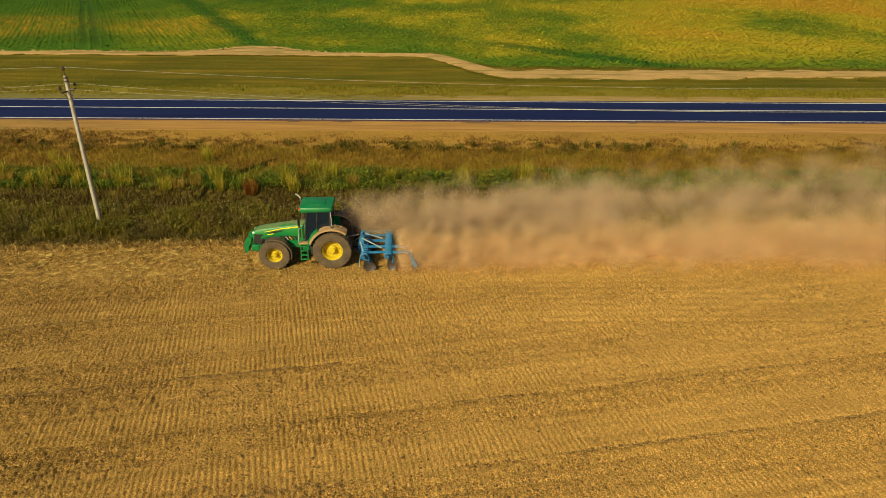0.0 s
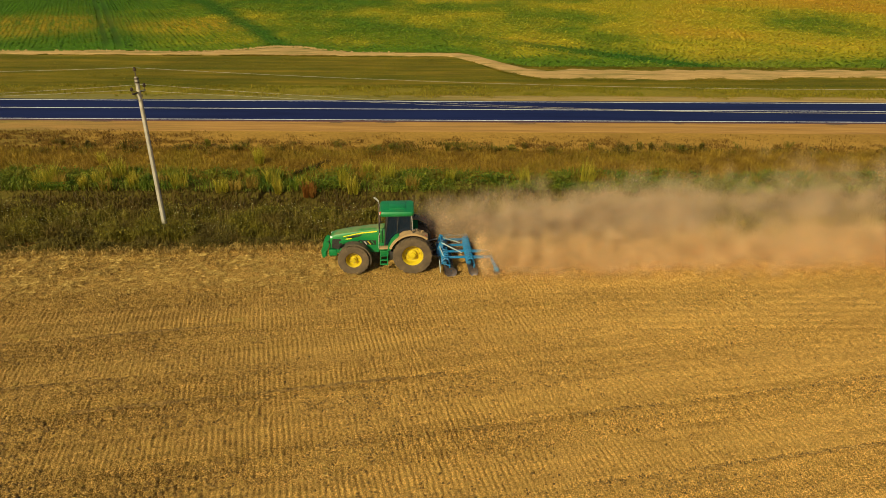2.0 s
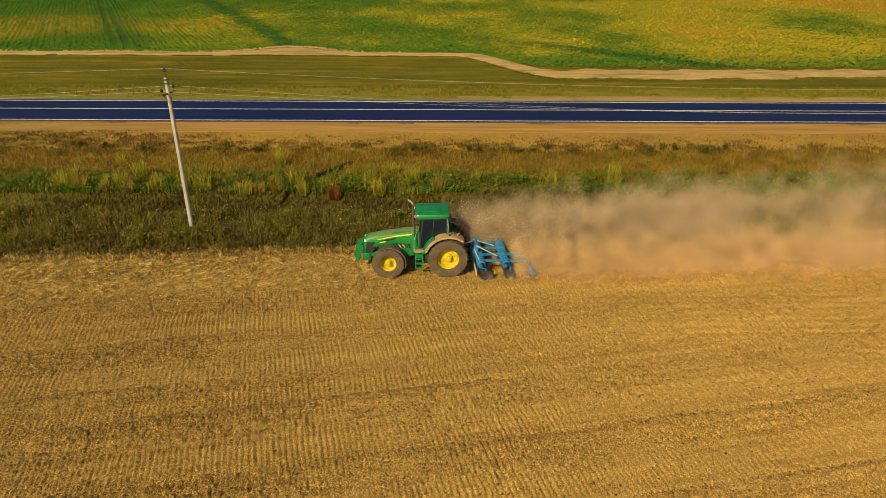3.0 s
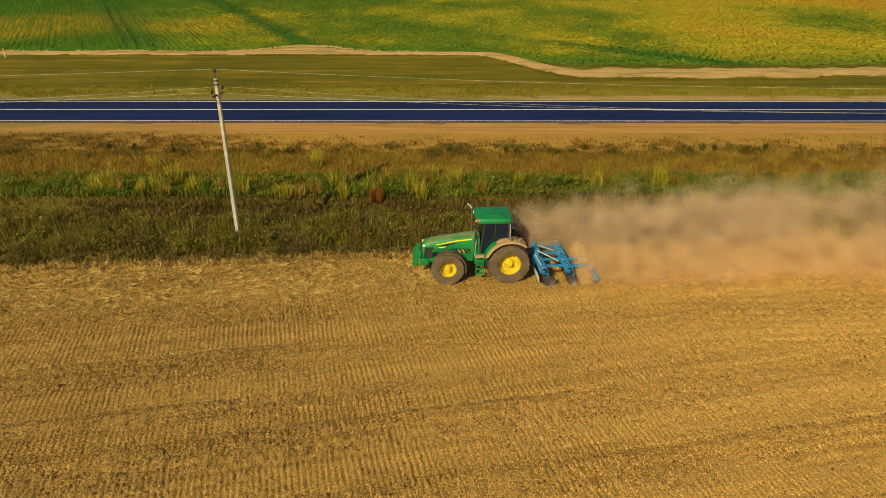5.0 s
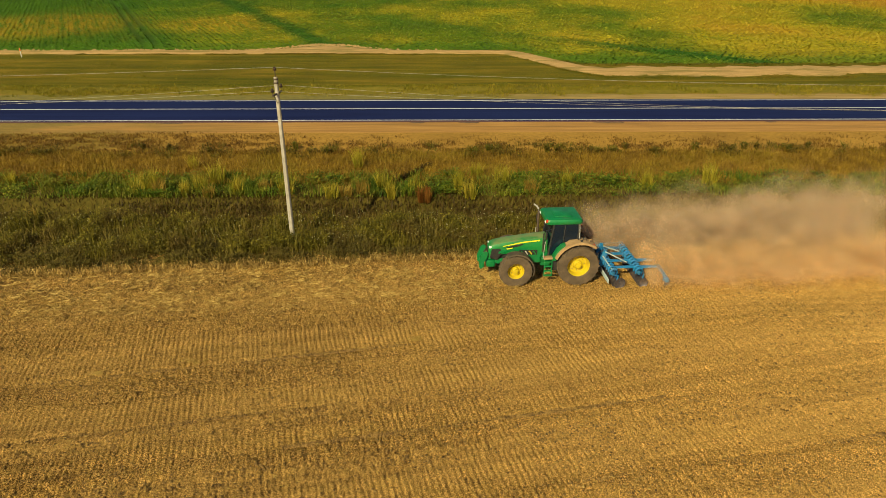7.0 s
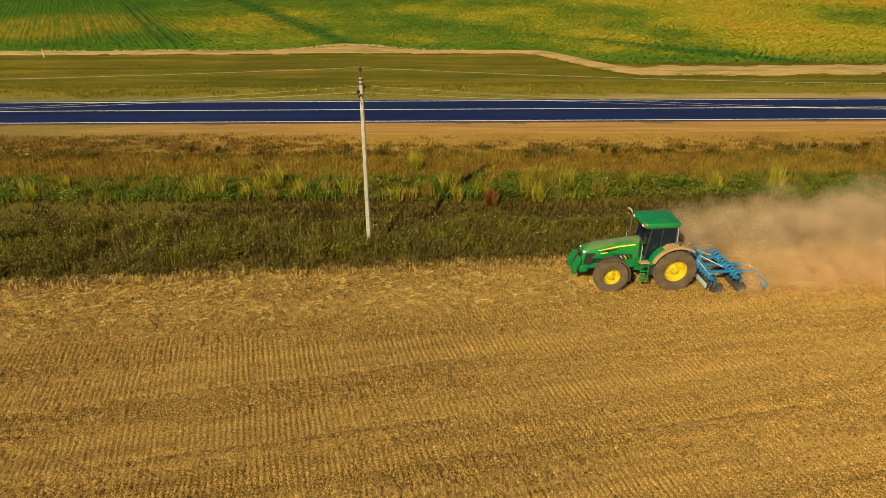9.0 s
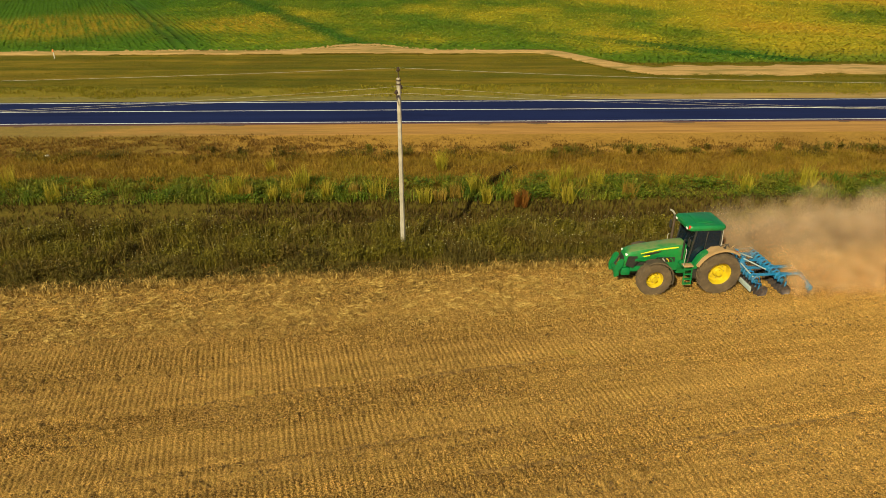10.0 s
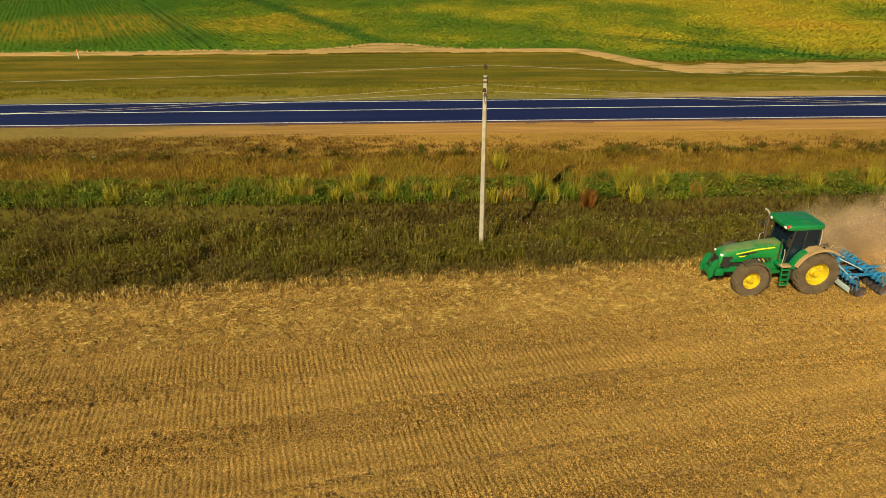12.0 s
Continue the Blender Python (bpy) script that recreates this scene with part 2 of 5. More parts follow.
def sand_material():
    m, n, l, bsdf = material("sand")
    nt = m.node_tree
    col = ramp(nt, noise_node(nt, 1.2, 6, 0.7, squash=(0.35, 1.6, 1.0)), [(0.3, (0.29, 0.17, 0.05)), (0.5, (0.40, 0.25, 0.085)), (0.7, (0.53, 0.34, 0.13))])
    sod = step_up(nt, noise_node(nt, 0.45, 5, 0.7, squash=(0.22, 1.8, 1.0)), 0.55, 0.06)
    col = blend(nt, calc(nt, "MULTIPLY", sod, 0.78), col, (0.17, 0.135, 0.02))
    l.new(col, bsdf.inputs["Base Color"])
    bsdf.inputs["Roughness"].default_value = 0.95
    relief(nt, bsdf, noise_node(nt, 5.0, 5, 0.7), 0.5, 0.06)
    return m


def asphalt_material():
    m, n, l, bsdf = material("asphalt")
    nt = m.node_tree
    f = noise_node(nt, 0.6, 4, 0.6, squash=(0.12, 1.5, 1.0))
    col = ramp(nt, f, [(0.3, (0.0055, 0.0105, 0.058)), (0.7, (0.0095, 0.0185, 0.088))])
    worn = calc(nt, "SUBTRACT", 1.0, step_up(nt, calc(nt, "ADD", axis(nt, 1), calc(nt, "MULTIPLY", calc(nt, "SUBTRACT", noise_node(nt, 0.5, 4, 0.65, squash=(0.3, 1.0, 1.0)), 0.5), 0.9)), 58.52, 0.12))
    col = blend(nt, calc(nt, "MULTIPLY", worn, 0.85), col, (0.10, 0.055, 0.05))
    grit = noise_node(nt, 40.0, 3, 0.7)
    col = blend(nt, 0.5, col, ramp(nt, grit, [(0.3, (0.55, 0.55, 0.55)), (0.7, (1.3, 1.3, 1.3))]), "MULTIPLY")
    l.new(col, bsdf.inputs["Base Color"])
    bsdf.inputs["Roughness"].default_value = 0.9
    bsdf.inputs["Specular IOR Level"].default_value = 0.12
    relief(nt, bsdf, grit, 0.3, 0.005)
    return m


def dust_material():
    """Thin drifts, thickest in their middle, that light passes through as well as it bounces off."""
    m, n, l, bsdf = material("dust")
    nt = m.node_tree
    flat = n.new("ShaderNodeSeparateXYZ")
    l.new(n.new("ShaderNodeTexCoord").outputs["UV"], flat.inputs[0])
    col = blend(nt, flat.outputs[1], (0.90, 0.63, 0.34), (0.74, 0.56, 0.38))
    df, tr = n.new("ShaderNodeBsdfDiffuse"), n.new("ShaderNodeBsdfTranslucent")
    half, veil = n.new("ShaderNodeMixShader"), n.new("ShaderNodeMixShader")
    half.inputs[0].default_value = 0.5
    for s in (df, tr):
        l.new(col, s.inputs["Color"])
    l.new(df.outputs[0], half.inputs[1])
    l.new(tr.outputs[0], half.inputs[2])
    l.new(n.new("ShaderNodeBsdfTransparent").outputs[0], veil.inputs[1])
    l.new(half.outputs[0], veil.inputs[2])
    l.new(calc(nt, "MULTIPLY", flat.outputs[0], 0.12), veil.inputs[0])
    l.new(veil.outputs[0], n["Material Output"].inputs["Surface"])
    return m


def glass_material():
    m, n, l, bsdf = material("cab_glass")
    bsdf.inputs["Base Color"].default_value = (0.004, 0.013, 0.028, 1)
    bsdf.inputs["Roughness"].default_value = 0.10
    bsdf.inputs["Transmission Weight"].default_value = 0.08
    bsdf.inputs["IOR"].default_value = 1.45
    return m


GROUND, SOIL, SAND, ASPHALT, DUST, GLASS = ground_material(), soil_material(), sand_material(), asphalt_material(), dust_material(), glass_material()
LINE = plain("road_paint", (0.52, 0.54, 0.62), (0.72, 0.74, 0.82), 0.6, scale=3.0)
GREEN = plain("green_paint", (0.002, 0.125, 0.036), (0.003, 0.19, 0.052), 0.42, scale=2.0, dust=0.06, coat=0.1)
HOOD_GREEN = plain("dusty_green_paint", (0.002, 0.14, 0.030), (0.004, 0.21, 0.042), 0.42, scale=2.0, dust=0.14, coat=0.1, settled=0.42)
YELLOW = plain("yellow_paint", (0.46, 0.34, 0.006), (0.60, 0.46, 0.012), 0.45, scale=4.0, dust=0.22)
BRIGHT_YELLOW = plain("yellow_stripe", (0.75, 0.68, 0.02), (0.85, 0.78, 0.03), 0.4)
RUBBER = plain("dusty_rubber", (0.060, 0.042, 0.027), (0.115, 0.080, 0.048), 0.9, scale=3.0, bump=0.4, dust=0.14)
BLACK = plain("black_plastic", (0.012, 0.013, 0.014), (0.03, 0.03, 0.03), 0.5, scale=8.0, dust=0.08)
DUSTY = plain("dust_covered_fender", (0.26, 0.165, 0.075), (0.40, 0.265, 0.13), 0.8, scale=3.0, bump=0.2)
MUD = plain("dusty_mudguard", (0.035, 0.028, 0.02), (0.10, 0.075, 0.048), 0.75, scale=3.0, dust=0.12)
STEEL = plain("worn_steel", (0.20, 0.19, 0.18), (0.42, 0.40, 0.37), 0.4, metal=0.8, scale=10.0, dust=0.2)
GREY = plain("grey_metal", (0.30, 0.29, 0.28), (0.48, 0.46, 0.43), 0.5, scale=6.0)
TEAL = plain("blue_paint", (0.005, 0.115, 0.31), (0.011, 0.20, 0.45), 0.45, scale=3.0, dust=0.18)
PALE_BLUE = plain("dust_pale_blue_paint", (0.26, 0.36, 0.42), (0.42, 0.50, 0.52), 0.6, scale=4.0, dust=0.2)
TEAL_DARK = plain("dark_blue_paint", (0.010, 0.085, 0.19), (0.015, 0.14, 0.28), 0.5, scale=4.0, dust=0.15)
DISC_STEEL = plain("disc_steel", (0.05, 0.05, 0.07), (0.16, 0.14, 0.16), 0.4, metal=0.6, scale=9.0, dust=0.2)
CONCRETE = plain("concrete", (0.25, 0.225, 0.19), (0.43, 0.39, 0.33), 0.85, scale=2.5, bump=0.3)
IRON = plain("rusty_iron", (0.04, 0.028, 0.02), (0.09, 0.06, 0.04), 0.7, scale=8.0)
PORCELAIN = plain("brown_porcelain", (0.03, 0.02, 0.015), (0.06, 0.04, 0.03), 0.25)
WIRE = plain("aluminium_wire", (0.34, 0.33, 0.27), (0.48, 0.47, 0.40), 0.5)
LAMP = plain("headlamp_glass", (0.75, 0.78, 0.8), (0.85, 0.88, 0.9), 0.15)
RED = plain("red_lens", (0.45, 0.03, 0.02), (0.6, 0.05, 0.03), 0.25)
ORANGE = plain("orange_plastic", (0.75, 0.16, 0.03), (0.85, 0.22, 0.05), 0.5)
WHITE = plain("white_plastic", (0.65, 0.64, 0.6), (0.8, 0.79, 0.75), 0.5)

PALE_CLOD = plain("pale_clod", (0.26, 0.165, 0.06), (0.47, 0.31, 0.125), 0.95, scale=3.0, bump=0.3)
STRAW = plant("straw", [(0.0, (0.20, 0.12, 0.028)), (0.5, (0.36, 0.24, 0.05)), (1.0, (0.58, 0.41, 0.11))], through_light=0.2)
CLOD = plant("clod", [(0.1, (0.07, 0.040, 0.014)), (0.4, (0.17, 0.098, 0.030)), (0.7, (0.29, 0.172, 0.052)), (0.95, (0.46, 0.29, 0.095))], through_light=0.0, rough=0.95, clump=5.0)
GOLD_STRAW = plant("gold_straw", [(0.1, (0.15, 0.088, 0.024)), (0.5, (0.40, 0.26, 0.066)), (0.9, (0.78, 0.55, 0.18))], through_light=0.2, clump=3.0)
EDGE_WEED = plant("edge_weed", [(0.1, (0.065, 0.052, 0.012)), (0.4, (0.11, 0.085, 0.018)), (0.7, (0.16, 0.13, 0.022)), (0.95, (0.25, 0.18, 0.048))], (0.115, 0.085, 0.018), 0.3, clump=1.6)
DARK_WEED = plant("dark_weed", [(0.1, (0.070, 0.070, 0.008)), (0.35, (0.122, 0.105, 0.011)), (0.65, (0.19, 0.158, 0.016)), (0.95, (0.30, 0.25, 0.036))], (0.125, 0.078, 0.02), 0.5, clump=1.6)
STALK = plant("stalk", [(0.1, (0.075, 0.063, 0.013)), (0.5, (0.175, 0.142, 0.026)), (0.9, (0.34, 0.26, 0.065))], (0.12, 0.072, 0.022), 0.45, clump=1.3)
BROWN_WEED = plant("brown_weed", [(0.1, (0.045, 0.029, 0.008)), (0.6, (0.090, 0.058, 0.013)), (1.0, (0.16, 0.105, 0.02))], clump=0.8)
TAN_TUFT = plant("tan_tuft", [(0.0, (0.20, 0.125, 0.02)), (0.5, (0.30, 0.20, 0.03)), (1.0, (0.42, 0.29, 0.06))])
GREEN_WEED = plant("green_weed", [(0.1, (0.040, 0.085, 0.008)), (0.5, (0.105, 0.158, 0.011)), (0.9, (0.27, 0.27, 0.026))], (0.18, 0.165, 0.018), 0.45, clump=1.4)
REED = plant("reed", [(0.0, (0.19, 0.19, 0.014)), (0.5, (0.36, 0.31, 0.026)), (1.0, (0.54, 0.40, 0.06))])
DRY_GRASS = plant("dry_grass", [(0.1, (0.15, 0.088, 0.012)), (0.5, (0.24, 0.145, 0.016)), (0.9, (0.39, 0.255, 0.03))], (0.25, 0.185, 0.017), 0.18, clump=0.6)
VERGE_WEED = plant("verge_weed", [(0.1, (0.055, 0.045, 0.008)), (0.5, (0.115, 0.085, 0.012)), (0.9, (0.20, 0.15, 0.02))], (0.13, 0.13, 0.010), 0.4, clump=1.2)
RUSTY_GRASS = plant("rusty_grass", [(0.1, (0.10, 0.050, 0.011)), (0.5, (0.17, 0.092, 0.016)), (0.9, (0.28, 0.165, 0.028))], clump=1.0)
PALE_LEAF = plant("pale_leaf", [(0.0, (0.20, 0.20, 0.07)), (0.5, (0.30, 0.28, 0.12)), (1.0, (0.48, 0.43, 0.24))], through_light=0.2)
OLIVE_GRASS = plant("olive_grass", [(0.1, (0.085, 0.098, 0.005)), (0.6, (0.15, 0.135, 0.008)), (1.0, (0.25, 0.185, 0.014))], (0.22, 0.145, 0.012), 0.12, through_light=0.5, clump=0.3)
YELLOW_GRASS = plant("yellow_grass", [(0.1, (0.15, 0.145, 0.008)), (0.6, (0.25, 0.205, 0.013)), (1.0, (0.38, 0.27, 0.024))], (0.16, 0.16, 0.008), 0.12)
RED_BUSH = plant("red_bush", [(0.0, (0.15, 0.055, 0.012)), (0.5, (0.25, 0.10, 0.020)), (1.0, (0.34, 0.18, 0.03))])
BROKEN = plain("broken_asphalt", (0.06, 0.038, 0.024), (0.15, 0.09, 0.045), 0.9, scale=1.5, bump=0.3)


def earth_material():
    """Orange earth; thin olive grass creeps over it towards the west."""
    m, n, l, bsdf = material("orange_earth")
    nt = m.node_tree
    col = ramp(nt, noise_node(nt, 0.9, 6, 0.7, squash=(0.12, 2.0, 1.0)), [(0.3, (0.19, 0.098, 0.020)), (0.48, (0.30, 0.155, 0.034)), (0.68, (0.42, 0.23, 0.055))])
    drift = calc(nt, "ADD", axis(nt, 0), calc(nt, "MULTIPLY", calc(nt, "SUBTRACT", noise_node(nt, 0.12, 4, 0.65, squash=(0.6, 3.0, 1.0)), 0.5), 60.0))
    grass = calc(nt, "MULTIPLY", calc(nt, "SUBTRACT", 1.0, step_up(nt, drift, -38.0, 9.0)), 0.8)
    col = blend(nt, grass, col, ramp(nt, noise_node(nt, 2.0, 5, 0.7), [(0.3, (0.10, 0.082, 0.010)), (0.7, (0.20, 0.145, 0.020))]))
    l.new(col, bsdf.inputs["Base Color"])
    bsdf.inputs["Roughness"].default_value = 0.95
    relief(nt, bsdf, noise_node(nt, 5.0, 5, 0.7), 0.6, 0.06)
    return m


def far_earth_material():
    """Tan earth beyond the road; olive grass covers it towards the west."""
    m, n, l, bsdf = material("far_earth")
    nt = m.node_tree
    col = ramp(nt, noise_node(nt, 0.9, 6, 0.7, squash=(0.2, 1.6, 1.0)), [(0.3, (0.20, 0.135, 0.030)), (0.5, (0.30, 0.20, 0.055)), (0.68, (0.42, 0.28, 0.10))])
    drift = calc(nt, "ADD", axis(nt, 0), calc(nt, "MULTIPLY", calc(nt, "SUBTRACT", noise_node(nt, 0.15, 5, 0.65, squash=(0.6, 2.0, 1.0)), 0.5), 40.0))
    grass = calc(nt, "SUBTRACT", 1.0, step_up(nt, drift, 0.0, 12.0))
    col = blend(nt, calc(nt, "MULTIPLY", grass, 0.85), col, ramp(nt, noise_node(nt, 1.4, 5, 0.7), [(0.3, (0.075, 0.080, 0.006)), (0.7, (0.19, 0.165, 0.014))]))
    l.new(col, bsdf.inputs["Base Color"])
    bsdf.inputs["Roughness"].default_value = 0.95
    relief(nt, bsdf, noise_node(nt, 5.0, 5, 0.7), 0.5, 0.06)
    return m


EARTH, FAR_EARTH = earth_material(), far_earth_material()


def crop_material():
    m, n, l, bsdf = material("crop_leaf")
    nt = m.node_tree
    col = crop_colour(nt)
    geo = n.new("ShaderNodeNewGeometry")
    col = blend(nt, 1.0, col, ramp(nt, geo.outputs["Random Per Island"], [(0.0, (0.70, 0.72, 0.72)), (1.0, (1.30, 1.27, 1.27))]), "MULTIPLY")
    l.new(col, bsdf.inputs["Base Color"])
    bsdf.inputs["Roughness"].default_value = 0.6
    bsdf.inputs["Specular IOR Level"].default_value = 0.2
    return m


CROP = crop_material()


# ---- mesh tools ----
def fast_mesh(name, verts, faces):
    """A mesh from arrays: verts (n, 3), faces (m, 3) or (m, 4)."""
    verts, faces = np.asarray(verts, np.float32), np.asarray(faces, np.int32)
    me = bpy.data.meshes.new(name)
    k = faces.shape[1]
    me.vertices.add(len(verts))
    me.vertices.foreach_set("co", verts.ravel())
    me.loops.add(faces.size)
    me.loops.foreach_set("vertex_index", faces.ravel())
    me.polygons.add(len(faces))
    me.polygons.foreach_set("loop_start", np.arange(0, faces.size, k, dtype=np.int32))
    me.polygons.foreach_set("loop_total", np.full(len(faces), k, np.int32))
    me.update(calc_edges=True)
    return me


def stuff(name, verts, faces, mat, label, category, smooth=False, kind="stuff"):
    me = fast_mesh(name, verts, faces)
    me.materials.append(mat)
    if smooth:
        me.polygons.foreach_set("use_smooth", np.ones(len(me.polygons), bool))
    return tagged(new(name, me), label, category, kind=kind)


def part(name, bm, mat, parent=None, label="", smooth=True):
    me = bpy.data.meshes.new(name)
    bmesh.ops.recalc_face_normals(bm, faces=bm.faces)
    bm.to_mesh(me)
    bm.free()
    me.materials.append(mat)
    if smooth:
        me.polygons.foreach_set("use_smooth", np.ones(len(me.polygons), bool))
        me.set_sharp_from_angle(angle=radians(35))
    ob = new(name, me)
    if parent:
        ob.parent = parent
    if label:
        ob["label"] = label
    return ob


def box(x0, x1, y0, y1, z0, z1, bevel=0.01, bm=None):
    own = bm or bmesh.new()
    got = bmesh.ops.create_cube(own, size=1.0, matrix=Matrix.Translation(((x0 + x1) / 2, (y0 + y1) / 2, (z0 + z1) / 2)) @ Matrix.Diagonal((abs(x1 - x0), abs(y1 - y0), abs(z1 - z0), 1)))
    if bevel:
        edges = list({e for v in got["verts"] for e in v.link_edges})
        bmesh.ops.bevel(own, geom=edges, offset=bevel, segments=2, affect="EDGES", profile=0.5)
    return own


def tube(points, radius, sides=8, bm=None, square=False):
    """A closed bar or pipe along points; radius may be one per point."""
    own = bm or bmesh.new()
    pts = [Vector(q) for q in points]
    rad = radius if isinstance(radius, (list, tuple)) else [radius] * len(pts)
    sides = 4 if square else sides
    rings = []
    for i, q in enumerate(pts):
        way = (pts[min(i + 1, len(pts) - 1)] - pts[max(i - 1, 0)]).normalized()
        up = Vector((0, 0, 1)) if abs(way.z) < 0.95 else Vector((1, 0, 0))
        a = way.cross(up).normalized()
        b = a.cross(way)
        turn = math.pi / 4 if square else 0
        size = rad[i] * (math.sqrt(2) if square else 1)
        rings.append([own.verts.new(q + size * (math.cos(turn + 2 * math.pi * k / sides) * a + math.sin(turn + 2 * math.pi * k / sides) * b)) for k in range(sides)])
    for r, s in zip(rings, rings[1:]):
        for k in range(sides):
            own.faces.new((r[k], r[(k + 1) % sides], s[(k + 1) % sides], s[k]))
    own.faces.new(rings[0][::-1])
    own.faces.new(rings[-1])
    return own


def lathe(profile, m=None, sides=32, bm=None):
    """Turns (radius, height) pairs round z; m places it."""
    own = bm or bmesh.new()
    m = m or Matrix()
    rings = []
    for r, h in profile:
        if r < 1e-6:
            rings.append([own.verts.new(m @ Vector((0, 0, h)))])
        else:
            rings.append([own.verts.new(m @ Vector((r * math.cos(2 * math.pi * k / sides), r * math.sin(2 * math.pi * k / sides), h))) for k in range(sides)])
    for a, b in zip(rings, rings[1:]):
        for k in range(sides):
            j = (k + 1) % sides
            if len(a) == 1 and len(b) > 1:
                own.faces.new((a[0], b[j], b[k]))
            elif len(b) == 1 and len(a) > 1:
                own.faces.new((a[k], a[j], b[0]))
            elif len(a) > 1:
                own.faces.new((a[k], a[j], b[j], b[k]))
    return own


def loft(sections, bm=None, caps=True):
    """A skin over rings of points, each ring of the same count."""
    own = bm or bmesh.new()
    rings = [[own.verts.new(q) for q in s] for s in sections]
    n = len(rings[0])
    for a, b in zip(rings, rings[1:]):
        for k in range(n):
            own.faces.new((a[k], a[(k + 1) % n], b[(k + 1) % n], b[k]))
    if caps:
        own.faces.new(rings[0][::-1])
        own.faces.new(rings[-1])
    return own


def slab(outline, y0, y1, bm=None, bevel=0.0):
    """A plate with an outline in x and z, from y0 to y1."""
    own = loft([[(x, y0, z) for x, z in outline], [(x, y1, z) for x, z in outline]], bm)
    if bevel:
        bmesh.ops.bevel(own, geom=own.edges[:], offset=bevel, segments=2, affect="EDGES")
    return own


rng = np.random.default_rng(7)
TABLE = rng.random((256, 256))


def grain(x, y, size, octaves=4, gain=0.5, seed=0):
    """Smooth noise about 0 .. 1 over the plan; size: metres of its largest lumps."""
    out, amp, total = np.zeros(np.broadcast(x, y).shape), 1.0, 0.0
    for o in range(octaves):
        u, v = x / size + 17.3 * o + 3.1 * seed, y / size + 41.7 * o + 7.7 * seed
        i, j = np.floor(u).astype(int), np.floor(v).astype(int)
        fu, fv = u - i, v - j
        fu, fv = fu * fu * (3 - 2 * fu), fv * fv * (3 - 2 * fv)
        a, b = TABLE[i % 256, j % 256], TABLE[(i + 1) % 256, j % 256]
        c, d = TABLE[i % 256, (j + 1) % 256], TABLE[(i + 1) % 256, (j + 1) % 256]
        out = out + amp * ((a * (1 - fu) + b * fu) * (1 - fv) + (c * (1 - fu) + d * fu) * fv)
        total += amp
        amp, size = amp * gain, size * 0.5
    return out / total


def smooth01(v, a, b):
    s = np.clip((v - a) / (b - a), 0, 1)
    return s * s * (3 - 2 * s)


# ---- the plan ----
def field_edge(x):
    """Where the stubble ends and the weeds begin."""
    bend = np.log1p(np.exp(-(np.asarray(x, float) + 6) / 3)) * 3
    return 32.8 - 0.085 * bend + 0.35 * (grain(np.asarray(x, float), 0.0 * np.asarray(x, float), 3.0, 3) - 0.5)


def furrow(x, y):
    """Distance across the furrows: along the edge on the headland, slanting across the rest of the field."""
    rim = 24.2 + 0.5 * (grain(x, 0.0 * x, 6.0, 3, seed=15) - 0.5)
    return np.where(y > rim, y - 0.012 * x + 2.6, y - 0.182 * x)


PASSES = (12.45, 15.62, 18.82, 22.0, 23.85, 27.05, 30.2, 33.4, 36.6)


def pass_share(x, y, wobble=0.0):
    """0 at the cut that bounds a pass of the implement, rising to 1 at the next cut."""
    u = np.interp(furrow(x, y) + wobble, PASSES, np.arange(len(PASSES)))
    return u - np.floor(u)


def rolled(x, y):
    """1 where the roller left ripples, 0 where the soil lies rough."""
    u = pass_share(x, y, 0.5 * (grain(x, y, 4.0, 3, seed=3) - 0.5))
    return smooth01(u, 0.0, 0.05) * (1 - smooth01(u, 0.42, 0.62))


def ditch(y):
    """Depth of the shallow ditch that runs between the field and the road."""
    return np.interp(y, (37.2, 38.1, 38.7, 39.9, 40.5, 41.1), (0.0, -0.40, -0.55, -0.55, -0.40, 0.0))


ROAD_NEAR, ROAD_FAR, ROAD_Z = 58.15, 66.6, 0.10


def track_low(x):
    return 94.0 - 14.5 * smooth01(x, -4, 7) + (1.2 + 2.2 * smooth01(x, 4, 12)) * (grain(x, x * 0, 7.0, 4, 0.7, seed=2) - 0.5) - 0.9 * smooth01(x, 8, 20) + 1.4 * smooth01(x, 22, 45) + 2.2 * smooth01(x, -2, 6) * (grain(x, x * 0, 2.4, 3, 0.7, seed=17) - 0.5)


def track_high(x):
    return 96.9 - 11.9 * smooth01(x, -2, 8) + 4.2 * np.exp(-((x + 27) / 7.0) ** 2) + (1.4 + 1.2 * smooth01(x, 0, 8)) * (grain(x, x * 0, 4.0, 4, 0.7, seed=5) - 0.5) + 2.4 * smooth01(x, -2, 6) * (grain(x, x * 0, 3.0, 3, 0.7, seed=18) - 0.5)


# ground: one sheet to the horizon
xs = np.r_[-3000, -1200, -500, np.arange(-200, 201, 20), 500, 1200, 3000].astype(float)
ys = np.r_[-3000, -1200, -500, -200, np.arange(-60, 21, 20), 37.2, 38.1, 38.7, 39.9, 40.5, 41.1, np.arange(60, 261, 20), 500, 1200, 3000].astype(float)
gx, gy = np.meshgrid(xs, ys)
idx = np.arange(gx.size).reshape(gx.shape)
quads = np.stack([idx[:-1, :-1], idx[:-1, 1:], idx[1:, 1:], idx[1:, :-1]], -1).reshape(-1, 4)
stuff("ground", np.stack([gx, gy, ditch(gy) - 0.06], -1).reshape(-1, 3), quads, GROUND, "farmland with dry verges, mown grass and ripening crops", "ground", kind="structure")

